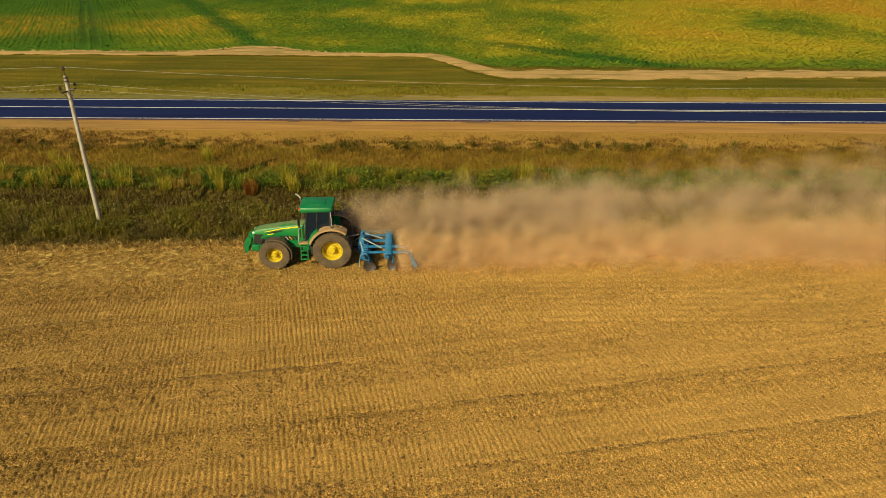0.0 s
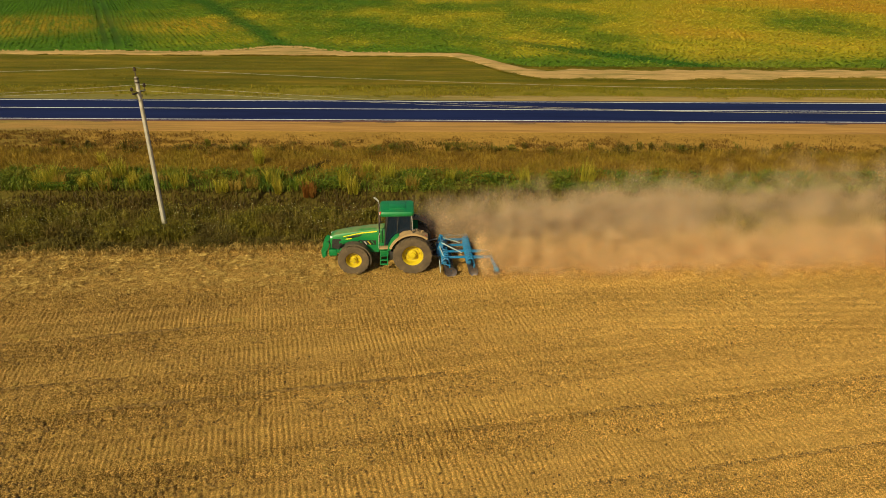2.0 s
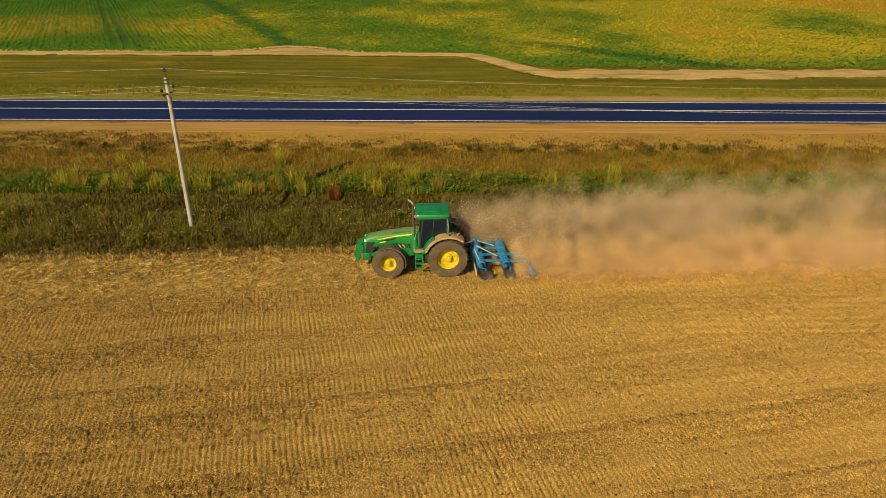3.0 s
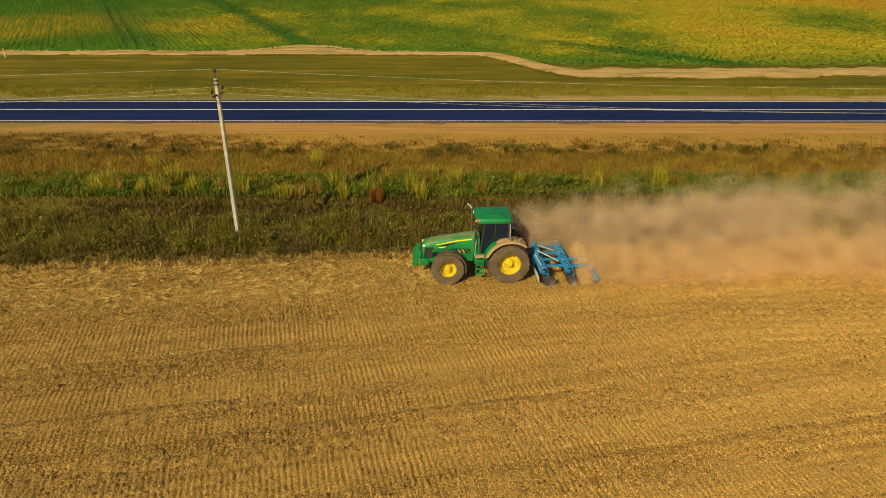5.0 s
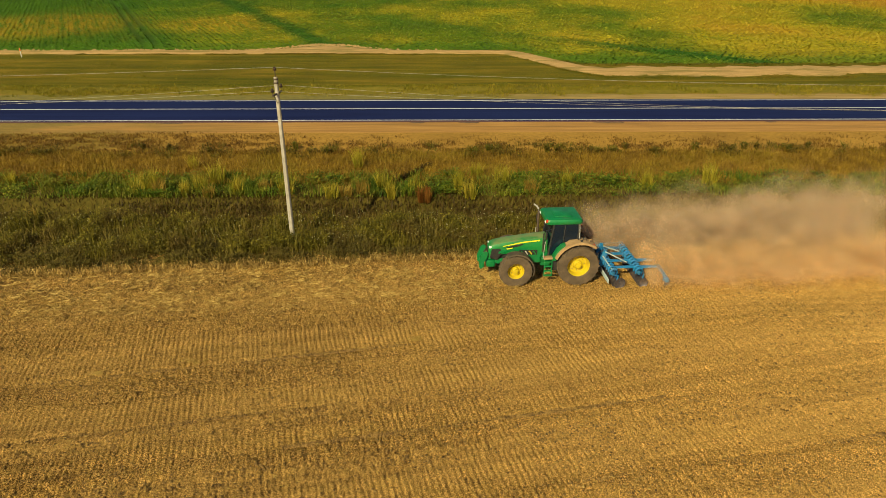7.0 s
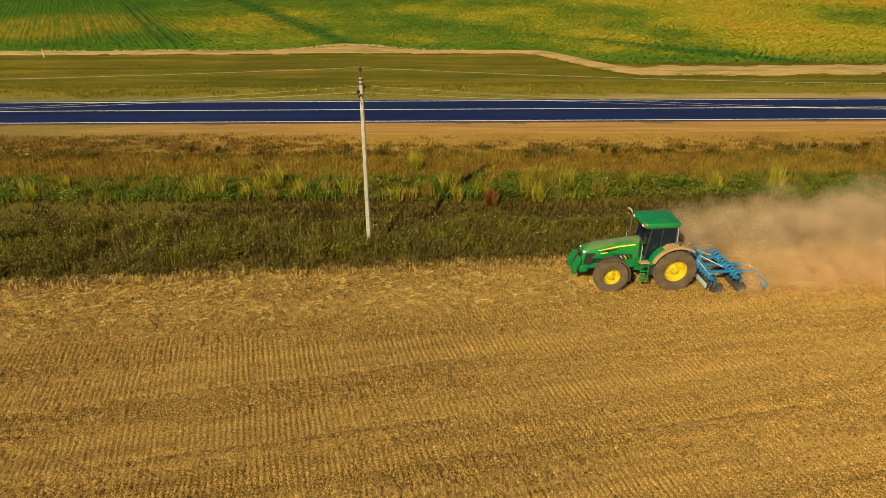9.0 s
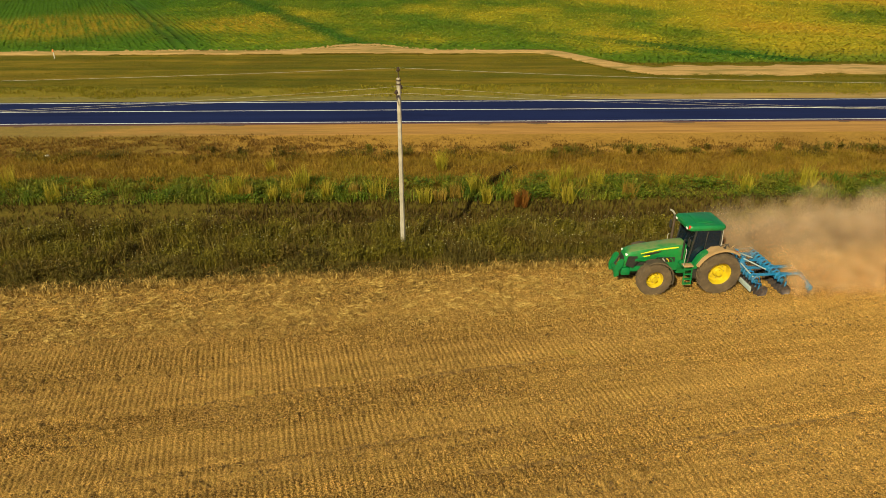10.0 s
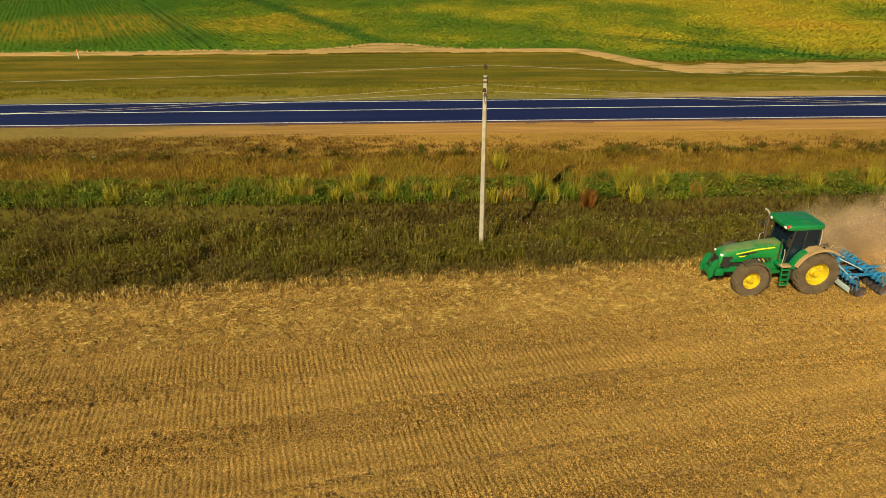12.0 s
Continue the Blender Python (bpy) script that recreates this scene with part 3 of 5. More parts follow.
# tilled field in the foreground, with furrows, roller ripples and crumbs
fx, fy = np.meshgrid(np.arange(-48.5, 28.0, 0.042), np.arange(12.0, 33.9, 0.1))
v = furrow(fx, fy)
warp = grain(fx, fy, 4.0, 3, seed=3) - 0.5
band = rolled(fx, fy)
tilled = smooth01(field_edge(fx) - fy, 3.0, 5.5)
east = smooth01(fx, -8, 6)
# ripples that the roller pressed, nearly square to the furrows
ripple = band * (0.62 + 0.38 * smooth01(grain(fx, fy, 3.2, 4, 0.6, seed=9), 0.34, 0.56)) + 0.62 * (1 - band) * smooth01(grain(fx, fy, 2.4, 3, seed=21), 0.42, 0.58)
fz = (0.031 - 0.008 * east) * ripple * tilled * np.sin(2 * math.pi * (fx + 0.26 * fy + 0.10 * warp + 0.07 * (grain(fx, fy, 0.9, 2, seed=16) - 0.5)) / 0.195)
# the deep narrow cut beside each pass, with a smooth berm, and fainter tine marks between
for k, at in enumerate(PASSES):
    off = v + 0.12 * warp - at
    there = smooth01(-fx, 13, 17) if at == 23.85 else smooth01(fx, -18, -14) * (1 - 0.85 * smooth01(fx, -6, 0)) if at == 22.0 else 0.12 + 0.88 * smooth01(fx, -12, -4) if at < 20 else 0.2 + 0.4 * smooth01(fx, -22, -14)
    depth = 0.12 + 0.88 * smooth01(grain(0.3 * fx, v, 1.8, 4, 0.6, seed=4 + k), 0.40, 0.56)
    fz += tilled * there * (0.004 * np.exp(-((off - 0.28) / 0.16) ** 2) - 0.10 * depth * np.exp(-(off / 0.06) ** 2))
tine = (v + 0.06 * warp) / 0.52
fz -= (0.030 + 0.022 * east) * np.exp(-((np.abs(tine - np.round(tine)) * 0.52) / 0.075) ** 2) * smooth01(grain(0.25 * fx, v, 1.6, 3, seed=14), 0.44, 0.6) * tilled
crumb = grain(fx, fy, 0.16, 2, 0.6, seed=1) - 0.5
coarse = (1 - 0.75 * band) * smooth01(grain(fx, fy, 2.6, 3, seed=6), 0.25, 0.6)
fz += (0.05 + (0.12 - 0.03 * east) * coarse) * crumb + (0.05 - 0.025 * east) * (grain(fx, fy, 0.8, 2, seed=12) - 0.5) + 0.05 * (grain(fx, fy, 9.0, 2, seed=8) - 0.5)
fz += 0.27 * (1 - tilled) * smooth01(-fx, 6, 10) * (grain(fx, fy, 0.42, 3, 0.6, seed=19) - 0.5)
fz += (0.042 + 0.062 * coarse) * (rng.random(fx.shape) - 0.5)
border = np.minimum(np.minimum(fx + 48.5, 27.9 - fx), np.minimum(fy - 12.0, 33.85 - fy))
fz = fz * smooth01(border, 0, 1.5) - 0.09 * (1 - smooth01(border, 0, 1.0))
idx = np.arange(fx.size).reshape(fx.shape)
quads = np.stack([idx[:-1, :-1], idx[:-1, 1:], idx[1:, 1:], idx[1:, :-1]], -1).reshape(-1, 4)
stuff("tilled_field", np.stack([fx, fy, fz], -1).reshape(-1, 3), quads, SOIL, "tilled golden brown stubble field with shallow furrows", "field", smooth=False, kind="structure")


# road on a low bank
def strip(name, y_at, mat, label, category, x0=-420.0, x1=420.0, n=2, parent=None):
    """A ribbon along x through (y, z) pairs, with thickness."""
    bm = bmesh.new()
    loft([[(x, y, z) for y, z in y_at] for x in np.linspace(x0, x1, n)], bm)
    ob = part(name, bm, mat, parent, smooth=False)
    return tagged(ob, label, category, kind="" if parent else "structure")


strip("road_shoulder", [(55.0, -0.2), (55.4, -0.05), (57.6, 0.06), (62.0, 0.06), (62.0, -0.2)], EARTH, "orange earth shoulder of the road", "shoulder")
strip("far_shoulder", [(62.01, -0.2), (62.01, 0.06), (67.2, 0.06), (69.4, -0.05), (69.8, -0.2)], FAR_EARTH, "tan earth shoulder beyond the road", "shoulder")
road = strip("road", [(ROAD_NEAR, 0.0), (ROAD_NEAR + 0.06, ROAD_Z), (62.4, ROAD_Z + 0.06), (ROAD_FAR - 0.06, ROAD_Z), (ROAD_FAR, 0.0)], ASPHALT, "dark blue-black asphalt country road with white lines", "road")
for mid, z, what in ((58.72, 0.108, "edge_line"), (62.6, 0.157, "centre_line"), (66.05, 0.108, "edge_line")):
    strip(what, [(mid - 0.055, z - 0.004), (mid - 0.055, z + 0.012), (mid + 0.055, z + 0.012), (mid + 0.055, z - 0.004)], LINE, "white painted road line", "", parent=road)
# crumbled asphalt lips on the near side
for x in (-52.0, -34.5, -13.5, -9.0, 3.0, 17.0, 31.0):
    bm = bmesh.new()
    size = 0.5 + 0.3 * math.sin(x)
    ring = [(x + (2.2 + 0.6 * math.sin(k * 1.9 + x)) * size * math.cos(a), 57.98 + (0.14 + 0.07 * math.sin(k * 2.3 + x)) * math.sin(a)) for k, a in enumerate(np.linspace(0, 2 * math.pi, 18, endpoint=False))]
    loft([[(a, b, 0.02) for a, b in ring], [(a, b, 0.085) for a, b in ring]], bm)
    part("broken_asphalt_edge", bm, BROKEN, road, smooth=False)

# sandy farm track beyond the road
tx = np.arange(-260, 261, 0.6)
low, high = track_low(tx), track_high(tx)
rows = np.linspace(0, 1, 9)
px = np.repeat(tx[None], 9, 0)
py = low + (high - low) * rows[:, None]
pz = 0.0 + 0.10 * np.sin(math.pi * rows)[:, None] * (0.4 + grain(px, py, 2.5, 3)) - 0.05 * np.exp(-((rows[:, None] - 0.35) / 0.08) ** 2)
pz[0] = pz[-1] = -0.09
idx = np.arange(px.size).reshape(px.shape)
quads = np.stack([idx[:-1, :-1], idx[:-1, 1:], idx[1:, 1:], idx[1:, :-1]], -1).reshape(-1, 4)
stuff("farm_track", np.stack([px, py, pz], -1).reshape(-1, 3), quads, SAND, "pale sandy farm track along the crop's edge", "track", smooth=True, kind="structure")


# ---- plants and litter ----
def blades(x, y, z, h, w, lean, curl=0.35, seed=0):
    """Tapered stalks and blades with a bend, three faces each."""
    r = np.random.default_rng(seed)
    n = len(x)
    face, way = r.random(n) * 2 * math.pi, r.random(n) * 2 * math.pi
    h, w = h * (0.6 + 0.8 * r.random(n)), w * (0.7 + 0.6 * r.random(n))
    off = np.stack([np.cos(way), np.sin(way)], -1) * (lean * h * r.random(n))[:, None]
    side = np.stack([np.cos(face), np.sin(face)], -1) * w[:, None] / 2
    base, out = np.stack([x, y], -1), np.empty((n, 5, 3), np.float32)
    out[:, 0, :2], out[:, 1, :2] = base - side, base + side
    out[:, 2, :2], out[:, 3, :2] = base + off * curl - side * 0.8, base + off * curl + side * 0.8
    out[:, 4, :2] = base + off
    out[:, 0:2, 2] = np.asarray(z).reshape(-1, 1) if np.ndim(z) else z
    out[:, 2:4, 2] = (out[:, 0, 2] + h * 0.55)[:, None]
    out[:, 4, 2] = out[:, 0, 2] + h * np.sqrt(np.clip(1 - 0.6 * lean * lean, 0.3, 1))
    k = np.arange(n)[:, None] * 5
    return out.reshape(-1, 3), np.concatenate([k + [[0, 1, 3]], k + [[0, 3, 2]], k + [[2, 3, 4]]])


def leaves(x, y, z, size, seed=0, flat=0.5):
    """Small folded leaves in all directions, two faces each."""
    r = np.random.default_rng(seed)
    n = len(x)
    a, tilt = r.random(n) * 2 * math.pi, (r.random(n) - 0.5) * math.pi * (1 - flat)
    s = size * (0.6 + 0.8 * r.random(n))
    ax = np.stack([np.cos(a) * np.cos(tilt), np.sin(a) * np.cos(tilt), np.sin(tilt)], -1) * s[:, None]
    sd = np.stack([-np.sin(a), np.cos(a), 0 * a], -1) * (s * 0.32)[:, None]
    mid = np.stack([x, y, z], -1)
    up = np.array([0, 0, 1]) * (s * 0.12)[:, None]
    out = np.stack([mid - ax / 2, mid + sd + up, mid + ax / 2, mid - sd + up], 1)
    k = np.arange(n)[:, None] * 4
    return out.reshape(-1, 3), np.concatenate([k + [[0, 2, 1]], k + [[0, 3, 2]]])


def join(*pieces):
    vs, fs, n = [], [], 0
    for v_, f_ in pieces:
        vs.append(v_)
        fs.append(f_ + n)
        n += len(v_)
    return np.concatenate(vs), np.concatenate(fs)


def scatter(n, x0, x1, y0, y1, seed, keep=None):
    r = np.random.default_rng(seed)
    x, y = x0 + (x1 - x0) * r.random(n), y0 + (y1 - y0) * r.random(n)
    if keep is not None:
        ok = r.random(n) < keep(x, y)
        x, y = x[ok], y[ok]
    return x, y, r


VX0, VX1 = -72.0, 48.0

# withered weeds right at the stubble, then green ones up to the ditch
x, y, r = scatter(48000, VX0, VX1, 0.0, 1.0, 20)
y = field_edge(x) + 0.0 + y * (2.4 + 0.8 * np.sin(x * 0.4))
tall = 0.18 + 0.45 * smooth01(grain(x, y, 1.0, 3, seed=20), 0.3, 0.7)
b1 = blades(x, y, -0.05, tall, 0.035, 0.6, seed=19)
x, y, r = scatter(44000, VX0, VX1, 0.0, 1.0, 18)
y = field_edge(x) + 0.05 + y * 2.4
b2 = leaves(x, y, (0.14 + 0.42 * smooth01(grain(x, y, 1.0, 3, seed=20), 0.3, 0.7)) * (0.5 + 0.5 * r.random(len(x))), 0.12, seed=17)
stuff("edge_weeds", *join(b1, b2), EDGE_WEED, "withered brown and olive weeds lining the stubble", "weeds")
x, y, r = scatter(56000, VX0, VX1, 0.0, 1.0, 21)
low = field_edge(x) + 1.3
y = low + y * (37.1 - low) + 0.3 * np.sin(0.7 * x)
lush = smooth01(0.6 * grain(x, y, 1.2, 3, seed=21) + 0.4 * grain(0.6 * x, y, 2.6, 2, seed=22), 0.36, 0.64)
b1 = blades(x, y, -0.05, 0.14 + 0.78 * lush, 0.034, 0.5, seed=1)
x, y, r = scatter(86000, VX0, VX1, 0.0, 1.0, 22)
low = field_edge(x) + 1.1
y = low + y * (37.3 - low)
lush = smooth01(0.6 * grain(x, y, 1.2, 3, seed=21) + 0.4 * grain(0.6 * x, y, 2.6, 2, seed=22), 0.36, 0.64)
b2 = leaves(x, y, (0.11 + 0.74 * lush) * (0.35 + 0.65 * r.random(len(x))), 0.13, seed=2)
stuff("weeds", *join(b1, b2), DARK_WEED, "dense olive green weeds with yellowing tips by the ditch", "weeds")
x, y, r = scatter(38000, VX0, VX1, 0.0, 1.0, 71, lambda x, y: 0.10 + 0.90 * smooth01(grain(x, y * 5, 1.0, 3, seed=72), 0.46, 0.62))
low = field_edge(x) + 0.5
y = low + y * (37.0 - low)
stuff("weed_stalks", *blades(x, y, -0.05, 0.42 + 0.50 * grain(x, y, 2.2, 3, seed=73), 0.026, 0.22, seed=74), STALK, "upright olive and tan weed stalks by the field", "weeds")
x, y, r = scatter(9000, VX0, VX1, 0.0, 1.0, 35, lambda x, y: 0.15 + 0.85 * smooth01(grain(x, y * 5, 1.2, 3, seed=61), 0.45, 0.66))
low = field_edge(x) + 1.2
y = low + y * (37.1 - low)
stuff("pale_weed_leaves", *leaves(x, y, 0.35 + 0.5 * r.random(len(x)), 0.085, seed=36, flat=0.6), PALE_LEAF, "pale grey-green leaves and seed heads among weeds", "weeds")

# brown seeded docks in the ditch; their dark tone carries part of its shade
x, y, r = scatter(42000, VX0, VX1, 37.2, 41.2, 23, lambda x, y: 0.25 + smooth01(grain(x * 0.5, y, 2.0, 3, seed=30), 0.32, 0.5))
stuff("ditch_weeds", *blades(x, y, ditch(y) - 0.05, 0.20 + 0.22 * r.random(len(x)), 0.05, 0.8, seed=3), BROWN_WEED, "dark brown withered weeds in the ditch", "weeds")

# green growth beyond the ditch
x, y, r = scatter(52000, VX0, VX1, 40.8, 44.8, 24, lambda x, y: 0.25 + 0.75 * smooth01(grain(x, y, 2.6, 3, seed=34), 0.36, 0.56))
b1 = blades(x, y, -0.05, 0.14 + 0.5 * smooth01(grain(x, y, 1.2, 3, seed=31), 0.3, 0.7), 0.045, 0.7, seed=4)
x, y, r = scatter(66000, VX0, VX1, 40.8, 44.6, 25, lambda x, y: 0.8 * smooth01(grain(x, y, 2.2, 4, 0.6, seed=32), 0.40, 0.62))
b2 = leaves(x, y, 0.10 + 0.65 * r.random(len(x)) * grain(x, y, 1.5, 2, seed=33), 0.15, seed=5)
stuff("green_undergrowth", *join(b1, b2), GREEN_WEED, "fresh green nettles and grass beyond the ditch", "undergrowth")

# dry grass up to the bare earth
x, y, r = scatter(105000, VX0, VX1, 43.0, 50.8, 26, lambda x, y: 1.0 - 0.95 * smooth01(y + 2.6 * (grain(x, y, 3.0, 4, 0.6, seed=40) - 0.5), 49.6, 50.6))
b1 = blades(x, y, -0.06, 0.20 + 0.42 * grain(x, y, 2.4, 3, seed=41), 0.026, 1.0, seed=6)
stuff("dry_grass", *b1, DRY_GRASS, "tall golden brown dry grass on the verge", "grass")
x, y, r = scatter(30000, VX0, VX1, 48.4, 52.0, 27, lambda x, y: smooth01(grain(x, y, 1.5, 4, 0.6, seed=42) - 0.10 * np.abs(y - 50.2), 0.44, 0.60))
b1 = blades(x, y, -0.06, 0.22 + 0.24 * r.random(len(x)), 0.04, 0.8, seed=7)
x, y, r = scatter(26000, VX0, VX1, 48.4, 51.8, 37, lambda x, y: smooth01(grain(x, y, 1.5, 4, 0.6, seed=42) - 0.10 * np.abs(y - 50.2), 0.46, 0.62))
b2 = leaves(x, y, 0.05 + 0.34 * r.random(len(x)), 0.12, seed=38)
stuff("verge_weeds", *join(b1, b2), VERGE_WEED, "dark brown and olive weeds where grass meets bare earth", "weeds")
x, y, r = scatter(90000, VX0, VX1, 49.6, 55.6, 28, lambda x, y: (0.06 + 0.94 * smooth01(grain(x * 0.7, y, 0.9, 4, 0.6, seed=43), 0.44 - 0.10 * smooth01(-x, 18, 32), 0.62 - 0.08 * smooth01(-x, 18, 32))) * smooth01(-y - 3.0 * (grain(x, y, 2.4, 3, seed=46) - 0.5), -55.0 - 1.5 * smooth01(-x, 18, 32), -50.6 - 2.0 * smooth01(-x, 18, 32)))
stuff("sparse_grass", *blades(x, y, -0.06, 0.19, 0.045, 0.9, seed=8), RUSTY_GRASS, "sparse reddish brown grass tufts on bare earth", "grass")

# beyond the road: pale tufts, then mown olive grass up to the track
x, y, r = scatter(60000, -105, 80, 67.3, 74.0, 29, lambda x, y: smooth01(grain(0.6 * x, y, 1.6, 4, 0.6, seed=50) - 0.035 * np.abs(y - 71.6), 0.36, 0.6))
stuff("roadside_grass", *blades(x, y, -0.06, 0.26, 0.055, 1.0, seed=9), YELLOW_GRASS, "yellow-green grass tufts beside the road", "grass")
x, y, r = scatter(42000, -110, 85, 73.0, 94.5, 30, lambda x, y: (y < track_low(x) - 0.3) * (0.4 + 0.6 * smooth01(grain(x, y, 4.0, 3, seed=51), 0.4, 0.6)))
stuff("mown_grass", *blades(x, y, -0.06, 0.085, 0.10, 1.3, seed=10), OLIVE_GRASS, "short olive grass between road and farm track", "grass")

# grass that creeps over both rims of the track
x, y, r = scatter(36000, -60, 85, -1.0, 1.0, 39)
where_low = r.random(len(x)) < 0.6
rim_y = np.where(where_low, track_low(x), track_high(x))
y = rim_y + y * (0.5 + 1.3 * smooth01(x, -2, 6))
ok = smooth01(grain(x * 0.5, y, 1.2, 4, 0.6, seed=62), 0.40, 0.56) > r.random(len(x))
stuff("track_grass", *blades(x[ok], y[ok], -0.06, 0.13, 0.08, 1.3, seed=40), OLIVE_GRASS, "ragged olive grass creeping over the track", "grass")

# crop rows beyond the track
along, lane = np.arange(-90, 130, 0.55), np.arange(-110, 240, 0.75)
ga, gl = np.meshgrid(along, lane)
r = np.random.default_rng(31)
ga, gl = ga.ravel() + 0.3 * r.standard_normal(ga.size), gl.ravel() + 0.12 * r.standard_normal(gl.size)
x, y = 0.89 * gl - 0.45 * ga - 38.0, 0.45 * gl + 0.89 * ga + 78.0
ok = (y > track_high(x) + 0.3) & (y < 215) & (np.abs(x + 5) < 150)
rut = (np.abs(0.89 * x + 0.45 * y + 2.4) < 0.35) | (np.abs(0.89 * x + 0.45 * y + 0.7) < 0.35)
ok &= ~rut
x, y = x[ok], y[ok]
b1 = leaves(x, y, 0.22 + 0.12 * np.random.default_rng(32).random(len(x)), 0.40, seed=11, flat=0.7)
b2 = leaves(x, y + 0.1, 0.14 + 0.12 * np.random.default_rng(33).random(len(x)), 0.38, seed=12, flat=0.6)
stuff("crop_rows", *join(b1, b2), CROP, "leafy green crop rows ripening orange in patches", "crop")


# straw, stubble and clods on the field
def clods(x, y, size, seed, squat=0.7):
    r = np.random.default_rng(seed)
    n = len(x)
    base = np.array([(1, 0, -0.2), (0, 1, -0.2), (-1, 0, -0.2), (0, -1, -0.2), (0, 0, 1)], float)
    tri = np.array([(0, 1, 4), (1, 2, 4), (2, 3, 4), (3, 0, 4)])
    s = size * (0.4 + 0.5 * r.random(n) + 0.35 * r.random(n) ** 4)
    vs = base[None] * (0.65 + 0.7 * r.random((n, 5, 1))) * s[:, None, None]
    a = r.random(n) * 6.28
    c, d = np.cos(a)[:, None], np.sin(a)[:, None]
    vs = np.stack([vs[..., 0] * c - vs[..., 1] * d, vs[..., 0] * d + vs[..., 1] * c, vs[..., 2] * squat], -1)
    vs += np.stack([x, y, s * 0.25], -1)[:, None]
    return vs.reshape(-1, 3), (np.arange(n)[:, None, None] * 5 + tri[None]).reshape(-1, 3)


def rake(x, y, z, length, seed, spread=0.9, thick=0.006):
    """Straws that lie on the soil, with the furrows more often than not."""
    r = np.random.default_rng(seed)
    n = len(x)
    a = spread * r.standard_normal(n)
    s = length * (0.5 + r.random(n))
    tip = np.stack([np.cos(a), np.sin(a), 0.18 * (r.random(n) - 0.3)], -1) * s[:, None] / 2
    side = np.stack([-np.sin(a), np.cos(a), 0 * a], -1) * thick
    mid = np.stack([x, y, z + 0.03 * r.random(n)], -1)
    up = np.array([0, 0, 1.7 * thick])
    out = np.stack([mid - tip - side, mid - tip + side, mid - tip + up, mid + tip - side, mid + tip + side, mid + tip + up], 1)
    k = np.arange(n)[:, None] * 6
    return out.reshape(-1, 3), np.concatenate([k + q for q in ([[0, 3, 5]], [[0, 5, 2]], [[1, 2, 5]], [[1, 5, 4]])])


x, y, r = scatter(112000, -48, 27.5, 12.5, 32.8, 41, lambda x, y: (1 - 0.72 * rolled(x, y)) * (0.25 + 0.75 * smooth01(grain(x, y, 1.7, 4, 0.6, seed=60), 0.38, 0.62)) * (1 - 0.5 * smooth01(x, -6, 10)))
stuff("clods", *clods(x, y, 0.055, 42, 0.85), CLOD, "crumbled earth clods on the tilled field", "clods")
# crumbs thrown up along the cuts
runs = []
for k, at in enumerate(PASSES[1:6]):
    r = np.random.default_rng(530 + k)
    x = ((-48, -14) if at == 23.85 else (-17, -4) if at == 22.0 else (-26, -8) if at > 27 else (-11, 26))
    x = x[0] + (x[1] - x[0]) * r.random(3400)
    y = at + 0.182 * x + 0.05 * r.standard_normal(len(x)) - 0.02
    ok = (r.random(len(x)) < 0.15 + 0.85 * smooth01(grain(0.4 * x, y, 1.4, 4, 0.6, seed=31 + k), 0.42, 0.58)) & (y > 12.8) & (y < 24.6)
    runs.append(clods(x[ok], y[ok], 0.042, 540 + k, 0.9))
stuff("furrow_clods", *join(*runs), CLOD, "dark crumbs of earth along the furrow cuts", "clods")
x, y, r = scatter(20000, -48, 27.5, 12.5, 32.4, 49, lambda x, y: 1 - 0.5 * smooth01(x, -8, 8))
stuff("chopped_straw", *rake(x, y, 0.035 + 0.03 * r.random(len(x)), 0.09, 50, 1.6, 0.008), STRAW, "short chopped straw mixed into the tilled soil", "straw")
x, y, r = scatter(46000, -56, 30, 0.0, 1.0, 43)
y = field_edge(x) - 4.4 * y ** 1.3
ok = ((x < -8.0) | (r.random(len(x)) < 0.15)) & (r.random(len(x)) < 0.12 + 0.88 * smooth01(grain(x, y, 0.7, 3, seed=63), 0.45, 0.60))
stuff("loose_straw", *rake(x[ok], y[ok], 0.04 + 0.05 * r.random(ok.sum()), 0.18, 44, 1.3, 0.009), GOLD_STRAW, "loose golden straw lying along the field's edge", "straw")
x, y, r = scatter(26000, VX0, 40, 0.0, 1.0, 45)
y = field_edge(x) - 0.35 + 0.75 * y
stuff("stubble_fringe", *blades(x, y, -0.03, 0.42, 0.03, 1.1, seed=46), GOLD_STRAW, "leaning golden straw fringe at the field's edge", "straw")
x, y, r = scatter(42000, -56, -2.5, 0.0, 1.0, 51)
y = field_edge(x) - 5.2 * y
ok = (r.random(len(x)) < smooth01(grain(x, y, 0.55, 3, 0.6, seed=64), 0.48, 0.60)) & (x < -7.0 - 3.0 * grain(x, y, 2.0, 2, seed=65))
stuff("stubble_tufts", *blades(x[ok], y[ok], -0.02, 0.17, 0.022, 1.1, seed=52), GOLD_STRAW, "short golden stubble tufts still standing along the field's edge", "stubble")
# pale clods turned up at the crop's edge
x, y, r = scatter(2200, -90, -11, 0.0, 1.0, 47, lambda x, y: 0.05 + 0.85 * np.exp(-((x + 28) / 6.5) ** 2) + 0.4 * np.exp(-((x + 53) / 3.0) ** 2))
y = track_high(x) - 0.35 + (0.5 + 0.9 * np.exp(-((x + 28) / 6.5) ** 2)) * y
stuff("turned_clods", *clods(x, y, 0.23, 48), PALE_CLOD, "pale earth clods heaped along the crop's edge", "clods")


# ---- power line ----
POLE = Vector((-19.6, 34.3, 0))
ARM = Vector((0.17, 1.12, 0)).normalized()


